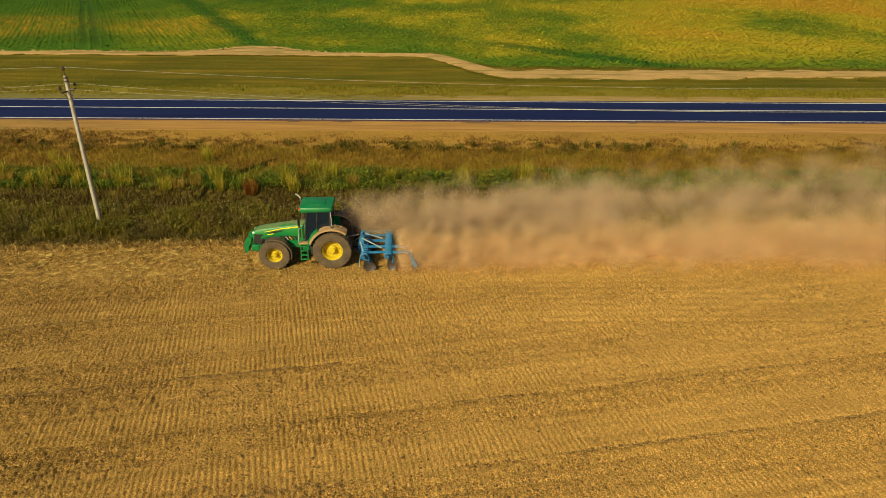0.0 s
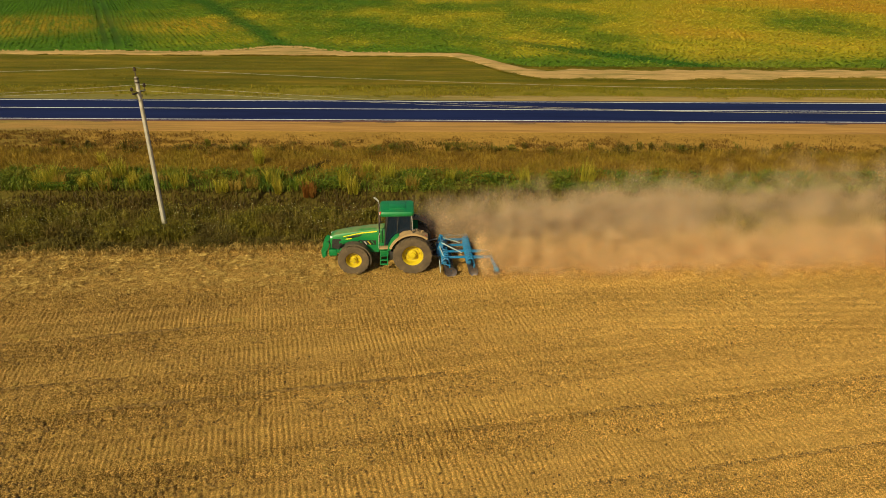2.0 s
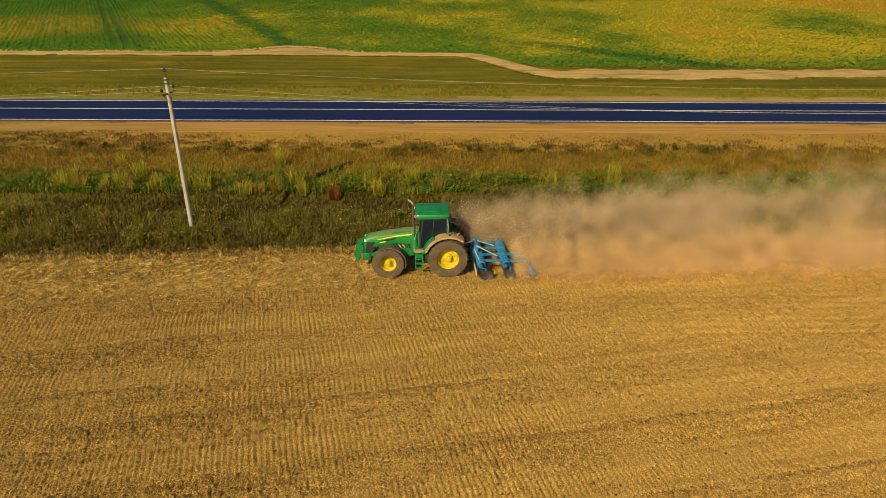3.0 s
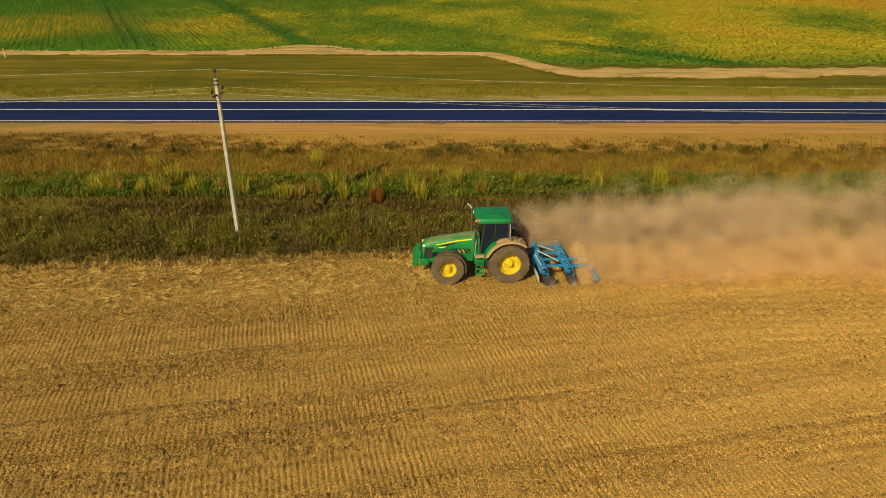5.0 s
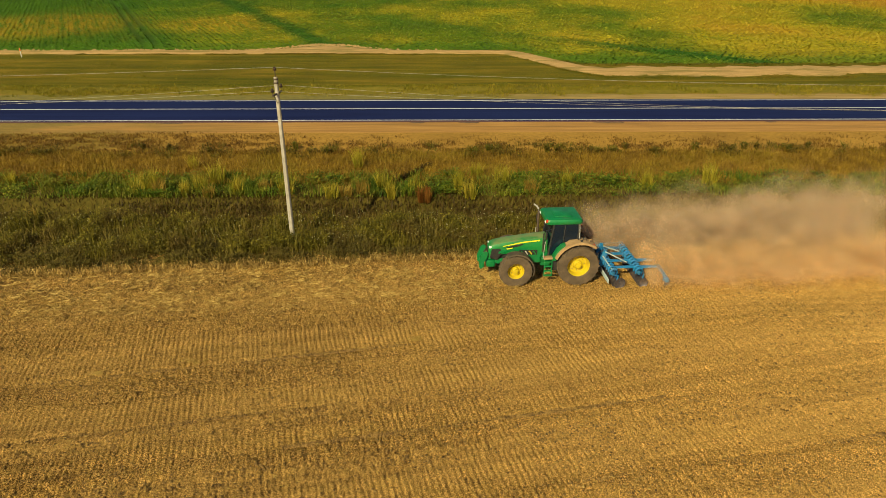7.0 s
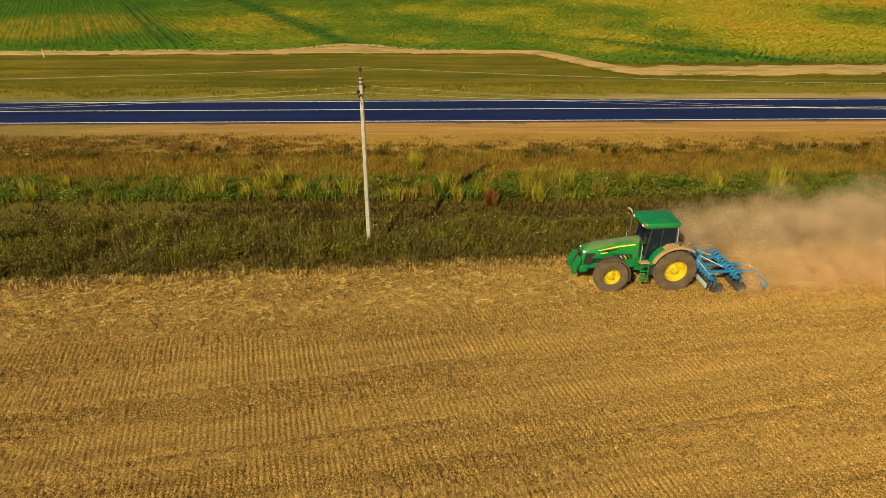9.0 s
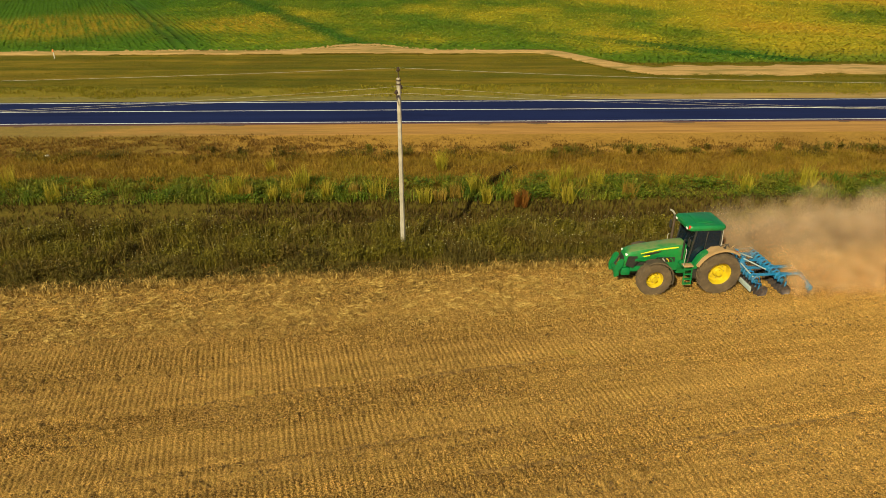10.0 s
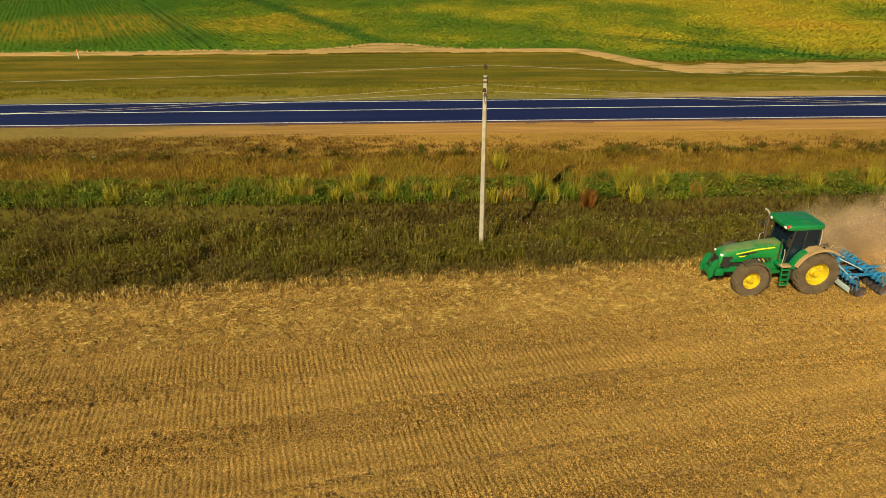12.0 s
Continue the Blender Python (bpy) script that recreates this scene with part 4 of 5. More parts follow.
def thing(name, m, label, category, group=""):
    ob = new(name)
    ob.empty_display_size = 0.3
    ob.matrix_world = m
    return tagged(ob, label, category, group)


def insulator(at, parent, pin=0.14):
    x, y, z = at
    m = Matrix.Translation((x, y, z))
    body = part("insulator", lathe([(0.0, 0.0), (0.05, 0.0), (0.065, 0.02), (0.10, 0.03), (0.065, 0.06), (0.092, 0.075), (0.06, 0.11), (0.065, 0.15), (0.045, 0.18), (0.0, 0.185)], m @ Matrix.Translation((0, 0, pin)), 12), PORCELAIN, parent)
    part("pin", tube([(x, y, z - 0.02), (x, y, z + pin + 0.01)], 0.014, 6), IRON, body)


pole = thing("utility_pole", Matrix.Translation(POLE), "tapered grey concrete power pole standing in weeds", "utility pole")
bm = bmesh.new()
loft([[(a, -a * 0.45, z), (a * 0.55, -a, z), (-a * 0.55, -a, z), (-a, -a * 0.45, z), (-a, a * 0.45, z), (-a * 0.55, a, z), (a * 0.55, a, z), (a, a * 0.45, z)] for z, a in ((-0.5, 0.122), (0.0, 0.12), (4.5, 0.102), (8.55, 0.084), (8.57, 0.076))], bm)
part("post", bm, CONCRETE, pole, "grey concrete post")
part("top_bracket", tube([(0.02, 0.0, 8.35), (0.0, 0.0, 8.62), (0.0, 0.0, 8.84)], 0.022, 6), IRON, pole, "dark iron top pin")
for z in (8.30, 8.48):
    part("clamp", lathe([(0.10, -0.035), (0.122, -0.035), (0.122, 0.035), (0.10, 0.035), (0.10, -0.035)], Matrix.Translation((0, 0, z)), 12), IRON, pole)
insulator((0.0, 0.0, 8.80), pole, 0.06)
a0, a1 = -0.56 * ARM, 0.56 * ARM
part("cross_arm", tube([(a0.x, a0.y, 7.80), (a1.x, a1.y, 7.80)], 0.035, square=True), IRON, pole, "dark iron cross arm")
part("arm_brace", tube([(a0.x * 0.8, a0.y * 0.8, 7.80), (0, -0.1, 7.35)], 0.014, 6), IRON, pole)
part("arm_brace", tube([(a1.x * 0.8, a1.y * 0.8, 7.80), (0, 0.1, 7.35)], 0.014, 6), IRON, pole)
insulator((a0.x, a0.y, 7.82), pole)
insulator((a1.x, a1.y, 7.82), pole)

SPAN = 72.0
for dy, z0, sag in ((0.0, 9.02, 0.92), (a0.y, 8.02, 1.0), (a1.y, 8.08, 1.32)):
    dx = a0.x if dy < 0 else a1.x if dy > 0 else 0.0
    pts = []
    for k in range(-24, 25):
        s = abs(k) / 24
        drop = sag * (0.72 if k < 0 and dy == 0 else 1.0)
        pts.append((POLE.x + dx + k / 24 * SPAN, POLE.y + dy, z0 - 4 * drop * s * (1 - s)))
    wire = part("power_line_wire", tube(pts, 0.0048, 5), WIRE)
    tagged(wire, "pale sagging aluminium wire on the concrete pole", "wire", "wires of the power line")

# ---- tractor ----
HEADING = math.degrees(math.atan2(-0.06, -0.998))
TRACTOR = pose(-5.60, 30.57, 0.0, 0, 0, HEADING)
tractor = thing("tractor", TRACTOR, "green farm tractor with yellow wheels, dusty fenders and dark cab", "tractor")


def wheel(name, cx, cy, r, w, rim_r, out):
    """A lugged tyre on a dished rim; out: +1 when its outer face looks to +y."""
    m = Matrix.Translation((cx, cy, r - 0.03)) @ Matrix.Rotation(-math.pi / 2 * out, 4, "X")
    hub = new(name)
    hub.parent = tractor
    h = w / 2
    tyre = lathe([(rim_r, -h * 0.72), (rim_r + 0.03, -h * 0.86), (r * 0.80, -h), (r * 0.93, -h * 0.92), (r * 0.965, -h * 0.6), (r * 0.97, 0), (r * 0.965, h * 0.6), (r * 0.93, h * 0.92), (r * 0.80, h), (rim_r + 0.03, h * 0.86), (rim_r, h * 0.72), (rim_r, -h * 0.72)], m, 48)
    part("tyre", tyre, RUBBER, hub, "dusty black lugged tyre")
    lugs = bmesh.new()
    n = 22
    for k in range(n * 2):
        side = 1 if k % 2 else -1
        a = 2 * math.pi * k / (n * 2)
        sec = []
        for s, slip in ((0.02, 0.0), (0.55, 0.10), (1.0, 0.22)):
            b = a + slip * 0.75
            rr = r * (0.968 - 0.035 * (s > 0.9))
            top = r * (1.0 - 0.03 * (s > 0.9))
            z = side * s * h * 0.97
            half = 0.030
            ring = []
            for rad, off in ((rr - 0.02, -half * 1.3), (top, -half), (top, half), (rr - 0.02, half * 1.3)):
                ring.append(m @ Vector((rad * math.cos(b) - off * math.sin(b), rad * math.sin(b) + off * math.cos(b), z)))
            sec.append(ring)
        loft(sec, lugs)
    part("tread", lugs, RUBBER, hub, smooth=False)
    deep = -h * 0.40
    rim = lathe([(rim_r + 0.025, h * 0.80), (rim_r + 0.02, h * 0.70), (rim_r - 0.015, h * 0.66), (rim_r * 0.90, h * 0.30), (rim_r * 0.86, deep), (rim_r * 0.52, deep + 0.04), (rim_r * 0.46, deep + 0.02), (0.0, deep + 0.02)], m, 40)
    rim_ob = part("rim", rim, YELLOW, hub, "bright yellow dished rim")
    part("hub_cap", lathe([(rim_r * 0.40, deep), (rim_r * 0.40, deep + 0.11), (rim_r * 0.34, deep + 0.16), (rim_r * 0.26, deep + 0.17), (rim_r * 0.25, deep + 0.27), (0.0, deep + 0.28)], m, 24), YELLOW, hub)
    for k in range(8):
        a = 2 * math.pi * k / 8
        q = m @ Matrix.Translation((rim_r * 0.62 * math.cos(a), rim_r * 0.62 * math.sin(a), deep + 0.02))
        part("bolt", lathe([(0.022, 0.0), (0.022, 0.035), (0.0, 0.036)], q, 6), STEEL, hub, smooth=False)
    part("inner_rim", lathe([(0.0, -h * 0.3), (rim_r * 0.85, -h * 0.3), (rim_r + 0.02, -h * 0.75)], m, 24), YELLOW, hub)
    return hub


for side in (1, -1):
    wheel("rear_wheel", 0.0, side * 0.95, 0.985, 0.56, 0.52, side)
    wheel("front_wheel", 2.88, side * 0.93, 0.785, 0.48, 0.385, side)

# bonnet: a lofted shell with a rounded top, sloping to the nose
bm = bmesh.new()
secs = []
for x, w, top, low in ((1.36, 0.42, 2.12, 1.28), (1.55, 0.42, 2.10, 1.28), (2.10, 0.415, 2.06, 1.26), (2.75, 0.40, 1.98, 1.30), (3.35, 0.385, 1.90, 1.34), (3.75, 0.37, 1.83, 1.20), (3.97, 0.34, 1.74, 1.08), (4.06, 0.27, 1.60, 1.02)):
    secs.append([(x, w * 0.98, low), (x, w * 1.02, low + (top - low) * 0.45), (x, w * 0.99, top - 0.13), (x, w * 0.86, top - 0.035), (x, w * 0.55, top), (x, 0.0, top + 0.012), (x, -w * 0.55, top), (x, -w * 0.86, top - 0.035), (x, -w * 0.99, top - 0.13), (x, -w * 1.02, low + (top - low) * 0.45), (x, -w * 0.98, low)])
loft(secs, bm)
bonnet = part("bonnet", bm, HOOD_GREEN, tractor, "green bonnet with dust on its top")
for side in (1, -1):
    out = [(1.72, 2.005), (2.5, 1.93), (3.38, 1.745), (3.40, 1.715), (2.5, 1.885), (1.72, 1.955)]
    part("stripe", slab(out, side * 0.428, side * 0.400), BRIGHT_YELLOW, bonnet, "yellow stripe")
    out = [(2.45, 1.83), (2.95, 1.75), (3.25, 1.66), (3.05, 1.64), (2.60, 1.74)]
    part("side_vent", slab(out, side * 0.424, side * 0.39), BLACK, bonnet, "black air vent")
    out = [(2.95, 1.66), (3.28, 1.60), (3.2, 1.57), (2.98, 1.61)]
    part("name_bar", slab(out, side * 0.424, side * 0.39), BRIGHT_YELLOW, bonnet)
    out = [(3.52, 1.60), (3.92, 1.60), (4.00, 1.16), (3.66, 1.04), (3.48, 1.32)]
    part("side_grille", slab(out, side * 0.405, side * 0.30), BLACK, bonnet, "black grille")
    part("headlamp", box(3.92, 4.03, side * 0.27 - 0.06, side * 0.27 + 0.06, 1.60, 1.70, 0.02), LAMP, bonnet, "clear headlamp")
    # engine side: frame rail, pipes and housings
    part("frame_rail", box(0.8, 3.75, side * 0.28 - 0.06, side * 0.28 + 0.06, 0.82, 1.06, 0.02), GREEN, tractor)
    part("engine_panel", slab([(1.75, 1.30), (2.75, 1.36), (2.80, 1.16), (2.55, 1.02), (1.75, 1.00)], side * 0.37, side * 0.30, bevel=0.01), GREEN, tractor)
    out = [(3.62, 1.36), (3.40, 1.42), (3.05, 1.50), (2.72, 1.46), (2.44, 1.30), (2.26, 1.08), (2.18, 0.86), (1.66, 0.86), (1.62, 1.34), (2.3, 1.62), (3.0, 1.60), (3.60, 1.48)]
    part("side_panel", slab(out, side * 0.425, side * 0.385), GREEN, bonnet, "green panel sweeping down behind the wheel")
    # black plate on the panel stands for the shade inside the engine bay
    out = [(1.80, 1.50), (2.62, 1.53), (2.74, 1.40), (2.66, 1.28), (1.80, 1.27)]
    part("engine_opening_plate", slab(out, side * 0.434, side * 0.36), BLACK, bonnet, "black plate standing for the shaded engine opening")
    for k in range(4):
        part("engine_duct", tube([(1.88 + 0.19 * k, side * 0.435, 1.30), (1.93 + 0.19 * k, side * 0.45, 1.40), (2.02 + 0.18 * k, side * 0.435, 1.47)], 0.03, 7), (HOOD_GREEN, YELLOW, GREY, HOOD_GREEN)[k], bonnet)
    for k in range(3):
        part("engine_pipe", tube([(1.95 + 0.25 * k, side * 0.38, 1.05), (2.0 + 0.25 * k, side * 0.41, 1.16), (2.05 + 0.24 * k, side * 0.38, 1.30)], 0.028, 7), (GREEN, YELLOW, BLACK)[k], tractor)
part("nose_grille", box(4.0, 4.085, -0.24, 0.24, 1.10, 1.54, 0.03), BLACK, bonnet, "black front grille")
part("engine_block", box(1.5, 3.7, -0.26, 0.26, 0.75, 1.32, 0.04), BLACK, tractor)
part("front_axle", box(2.74, 3.02, -0.72, 0.72, 0.58, 0.82, 0.05), GREEN, tractor)
part("rear_axle", tube([(0, -0.75, 0.9), (0, 0.75, 0.9)], 0.17, 14), GREEN, tractor)
part("gearbox", box(-0.45, 1.6, -0.33, 0.33, 0.62, 1.25, 0.06), GREEN, tractor)
# front linkage and weight
carrier = part("front_linkage", box(3.75, 4.15, -0.36, 0.36, 0.66, 1.0, 0.04), GREEN, tractor, "green front linkage")
for side in (1, -1):
    part("lift_arm", slab([(4.08, 1.40), (4.20, 1.50), (4.34, 1.42), (4.52, 0.98), (4.48, 0.62), (4.36, 0.58), (4.30, 0.92), (4.14, 1.1)], side * 0.40, side * 0.33, bevel=0.015), GREEN, carrier)
    part("lift_cylinder", tube([(4.10, side * 0.25, 1.35), (4.36, side * 0.25, 0.80)], 0.04, 8), BLACK, carrier)
part("front_plate", box(4.26, 4.40, -0.42, 0.42, 0.66, 0.96, 0.03), GREEN, carrier)

# cab
cab = new("cab")
cab.parent = tractor
part("floor_pan", box(0.05, 1.60, -0.80, 0.80, 1.18, 1.36, 0.04), GREEN, cab)
roof = bmesh.new()
secs = []
for z, g in ((2.90, 0.97), (2.96, 1.0), (3.05, 1.0), (3.12, 0.95), (3.15, 0.82)):
    ring = []
    x0, x1, yw, c = 0.72 - 0.84 * g, 0.72 + 0.84 * g, 0.80 * g, 0.16
    for ax, ay, a0_ in ((x1 - c, yw - c, 0), (x0 + c, yw - c, 90), (x0 + c, -yw + c, 180), (x1 - c, -yw + c, 270)):
        for k in range(5):
            a = radians(a0_ + 22.5 * k)
            ring.append((ax + c * math.cos(a), ay + c * math.sin(a), z))
    secs.append(ring)
loft(secs, roof)
roof_ob = part("roof", roof, GREEN, cab, "green cab roof with rounded edges")
part("roof_hatch", box(0.30, 1.10, -0.45, 0.45, 3.145, 3.175, 0.012), GREEN, roof_ob)
for side in (1, -1):
    for name, pts, rad in (("front_pillar", [(1.36, 0.70, 1.30), (1.26, 0.72, 2.2), (1.16, 0.72, 2.94)], 0.05),
                           ("middle_pillar", [(0.76, 0.80, 1.40), (0.72, 0.79, 2.2), (0.66, 0.74, 2.94)], 0.022),
                           ("rear_pillar", [(0.06, 0.78, 2.0), (0.04, 0.76, 2.5), (0.06, 0.73, 2.94)], 0.045)):
        part(name, tube([(a, side * b, c) for a, b, c in pts], rad, 8), BLACK, cab)
    part("pillar_trim", tube([(0.00, side * 0.80, 2.15), (-0.01, side * 0.78, 2.55), (0.02, side * 0.75, 2.90)], 0.022, 6), GREY, cab, "pale grey pillar trim")
    part("rear_lamp", box(-0.10, -0.02, side * 0.60 - 0.09, side * 0.60 + 0.09, 2.90, 3.00, 0.02), LAMP, cab)
    part("door_glass", slab([(1.32, 1.42), (1.24, 2.2), (1.14, 2.90), (0.66, 2.90), (0.72, 2.2), (0.77, 1.62), (0.95, 1.42)], side * 0.765, side * 0.745), GLASS, cab, "dark tinted door glass")
    part("side_glass", slab([(0.72, 2.2), (0.66, 2.90), (0.08, 2.90), (0.06, 2.15), (0.45, 2.14), (0.77, 1.75)], side * 0.765, side * 0.745), GLASS, cab, "dark tinted side glass")
    part("door_handle", box(0.92, 1.06, side * 0.80 - 0.02, side * 0.80 + 0.02, 1.72, 1.76, 0.008), BLACK, cab)
    part("roof_lamp", box(1.50, 1.58, side * 0.55 - 0.08, side * 0.55 + 0.08, 2.93, 3.03, 0.02), LAMP, cab)
    # mirror on its arm
    part("mirror_arm", tube([(1.22, side * 0.74, 2.70), (1.58, side * 0.98, 2.72), (1.58, side * 1.02, 2.40)], 0.014, 6), BLACK, cab)
    part("mirror", box(1.55, 1.61, side * 1.02 - 0.09, side * 1.02 + 0.09, 2.30, 2.66, 0.02), BLACK, cab, "black mirror")
bm = loft([[(1.36, -0.68, 1.5), (1.36, 0.68, 1.5), (1.18, 0.70, 2.90), (1.18, -0.70, 2.90)], [(1.34, -0.68, 1.5), (1.34, 0.68, 1.5), (1.16, 0.70, 2.90), (1.16, -0.70, 2.90)]])
part("windscreen", bm, GLASS, cab, "dark windscreen", smooth=False)
bm = loft([[(0.05, -0.70, 1.9), (0.05, 0.70, 1.9), (0.06, 0.70, 2.90), (0.06, -0.70, 2.90)], [(0.03, -0.70, 1.9), (0.03, 0.70, 1.9), (0.04, 0.70, 2.90), (0.04, -0.70, 2.90)]])
part("rear_window", bm, GLASS, cab, "dark rear window", smooth=False)
part("rear_wall", box(0.0, 0.10, -0.74, 0.74, 1.25, 1.92, 0.03), GREEN, cab)
part("driver_seat", box(0.35, 0.80, -0.26, 0.26, 1.36, 1.82, 0.06), BLACK, cab)
part("seat_back", box(0.28, 0.42, -0.25, 0.25, 1.78, 2.45, 0.06), BLACK, cab)
part("dashboard", box(1.02, 1.30, -0.35, 0.35, 1.36, 2.02, 0.06), BLACK, cab)
part("steering_wheel", lathe([(0.17, -0.012), (0.19, 0.0), (0.17, 0.012), (0.155, 0.0), (0.17, -0.012)], Matrix.Translation((0.94, 0, 2.06)) @ Matrix.Rotation(-0.6, 4, "Y"), 20), BLACK, cab)
part("beacon", lathe([(0.05, 0.0), (0.06, 0.03), (0.055, 0.12), (0.03, 0.15), (0.0, 0.155)], Matrix.Translation((1.50, 0.70, 2.98)), 12), RED, cab, "red-orange beacon")
# exhaust stack on the far corner
part("exhaust", tube([(1.62, -0.62, 1.55), (1.62, -0.62, 2.95), (1.63, -0.62, 3.04)], [0.058, 0.058, 0.045], 12), IRON, tractor, "dark rusty exhaust stack")
part("exhaust_tip", tube([(1.63, -0.62, 3.02), (1.64, -0.62, 3.14), (1.74, -0.62, 3.28), (1.86, -0.62, 3.36)], 0.042, 10), GREY, tractor, "bent grey exhaust tip")
part("air_pipe", tube([(1.60, 0.62, 1.5), (1.60, 0.62, 2.35), (1.58, 0.60, 2.45)], 0.035, 10), BLACK, tractor)


def fender(name, cx, cz, r, y0, y1, a0_, a1_, mat, label, thick=0.035, lip=0.10):
    secs = []
    for a in np.linspace(radians(a0_), radians(a1_), 18):
        c, s = math.cos(a), math.sin(a)
        ring = []
        for rr, yy in ((r, y0), (r, y1 * 0.98 + y0 * 0.02), (r - lip, y1), (r - lip, y1 - thick * (1 if y1 > y0 else -1)), (r - thick, y1 - thick * (1 if y1 > y0 else -1)), (r - thick, y0)):
            ring.append((cx + rr * c, yy, cz + rr * s))
        secs.append(ring)
    return part(name, loft(secs), mat, tractor, label)


for side in (1, -1):
    fender("rear_fender", 0.0, 0.95, 1.22, side * 0.62, side * 1.24, 22, 128, DUSTY, "rear fender thick with tan dust")
    part("fender_wall", slab([(1.10, 1.30), (1.05, 1.55), (0.86, 1.88), (0.55, 2.10), (0.2, 2.16), (-0.3, 2.08), (-0.3, 1.5), (0.5, 1.25)], side * 0.66, side * 0.62), GREEN, tractor, "green inner fender wall")
    part("fender_front", slab([(1.22, 1.24), (1.18, 1.48), (1.02, 1.78), (0.82, 1.98), (0.66, 2.04), (0.72, 1.86), (0.90, 1.64), (1.04, 1.40), (1.06, 1.24)], side * 1.10, side * 0.80, bevel=0.012), GREEN, tractor)
    for k, x in enumerate((-0.05, -0.35, -0.62)):
        part("fender_lamp", box(x - 0.05, x + 0.05, side * 1.05 - 0.05, side * 1.05 + 0.05, 2.10 - 0.1 * k, 2.22 - 0.11 * k, 0.015), (BLACK, DUSTY, RED)[k], tractor, ("", "", "red tail lamp")[k])
    for x, z in ((-0.12, 2.14), (-0.42, 2.05)):
        part("lamp_stalk", tube([(x, side * 0.95, z), (x - 0.03, side * 0.95, z + 0.14), (x - 0.13, side * 0.95, z + 0.18)], 0.022, 6), (BLACK, DUSTY)[x < -0.2], tractor)
    part("grab_rail", tube([(0.15, side * 0.86, 2.05), (0.02, side * 0.92, 2.25), (-0.25, side * 0.92, 2.28), (-0.35, side * 0.9, 2.1)], 0.015, 6), BLACK, tractor)
    fender("front_fender", 2.88, 0.75, 0.87, side * 0.72, side * 1.12, 62, 196, MUD, "dust-grey front mudguard", 0.03, 0.06)
    # steps up to the cab
    ladder = new("cab_steps")
    ladder.parent = tractor
    for x in (1.22, 1.56):
        part("step_side", tube([(x, side * 0.98, 1.32), (x + 0.02, side * 1.10, 0.48)], 0.02, square=True), GREEN, ladder)
    for k in range(4):
        z = 0.50 + 0.22 * k
        part("step_tread", box(1.20, 1.58, side * (1.10 - 0.03 * k) - 0.11, side * (1.10 - 0.03 * k) + 0.03, z - 0.02, z + 0.02, 0.006), GREEN, ladder)
    part("platform", box(0.98, 1.62, side * 0.98 - 0.24, side * 0.98 + 0.08, 1.30, 1.36, 0.012), DUSTY, tractor, "dusty step platform")
    part("hand_rail", tube([(1.64, side * 1.0, 1.35), (1.62, side * 1.0, 2.0), (1.56, side * 0.85, 2.1)], 0.016, 6), GREY, tractor)
    part("fuel_tank", box(0.62, 1.18, side * 0.70 - 0.22, side * 0.70 + 0.20, 0.62, 1.16, 0.07), BLACK, tractor)
    part("lower_link", tube([(-0.2, side * 0.35, 0.62), (-1.25, side * 0.44, 0.60)], 0.045, square=True), BLACK, tractor)
    part("lift_rod", tube([(-0.55, side * 0.42, 1.30), (-0.85, side * 0.42, 0.64)], 0.03, 8), GREEN, tractor)
part("top_link", tube([(-0.4, 0.0, 1.15), (-1.25, 0.0, 1.32)], 0.035, 8), STEEL, tractor)
part("hitch_block", box(-0.62, -0.30, -0.40, 0.40, 0.75, 1.40, 0.05), GREEN, tractor)

# ---- disc cultivator ----
cult = thing("disc_cultivator", TRACTOR @ pose(-1.25, 0, 0), "blue three metre disc cultivator hitched behind the tractor", "cultivator")
for side in (1, -1):
    part("headstock_plate", slab([(0.04, 0.45), (0.04, 0.85), (-0.14, 1.42), (-0.30, 1.36), (-0.26, 0.60)], side * 0.36, side * 0.32, bevel=0.01), TEAL, cult)
    part("headstock_brace", tube([(-0.12, side * 0.32, 1.30), (-1.20, side * 0.60, 0.80)], 0.022, square=True), PALE_BLUE, cult, "dust-pale slanting brace")
    part("side_brace", tube([(-0.10, side * 0.34, 1.05), (-0.34, side * 1.30, 0.72)], 0.020, square=True), PALE_BLUE, cult, "dust-pale slanting brace")
part("headstock_bar", tube([(-0.18, -0.36, 1.30), (-0.18, 0.36, 1.30)], 0.035, square=True), TEAL, cult)
part("front_beam", tube([(-0.30, -1.50, 0.64), (-0.30, 1.50, 0.64)], 0.045, square=True), TEAL_DARK, cult)
part("front_board", box(-0.10, -0.07, -1.50, 1.56, 0.22, 0.46, 0.008), PALE_BLUE, cult, "dust-pale front deflector board")
part("far_beam", tube([(-0.15, -1.42, 0.86), (-1.55, -1.42, 0.86)], 0.03, square=True), TEAL, cult)
for x in (-0.30, -1.50):
    part("far_post", tube([(x, -1.42, 0.62), (x, -1.42, 0.88)], 0.035, square=True), TEAL, cult)
part("rear_beam", tube([(-1.50, -1.50, 0.64), (-1.50, 1.50, 0.64)], 0.045, square=True), TEAL_DARK, cult)
for y in (-1.05, -0.38, 0.34, 1.02):
    part("long_beam", tube([(-0.16, y, 0.78), (-1.66, y, 0.78)], 0.046, square=True), TEAL, cult)
    part("clamp_plate", box(-1.60, -1.40, y - 0.11, y + 0.11, 0.60, 0.81, 0.015), TEAL, cult)
# rear leveller on two long arms
for y in (0.34, 1.02):
    part("leveller_arm", tube([(-1.50, y, 0.76), (-2.60, y, 0.76), (-2.70, y, 0.70)], 0.055, square=True), TEAL, cult)
part("leveller_bar", tube([(-2.64, 0.26, 0.72), (-2.64, 1.22, 0.66), (-2.80, 1.42, 0.40)], 0.058, square=True), TEAL, cult)


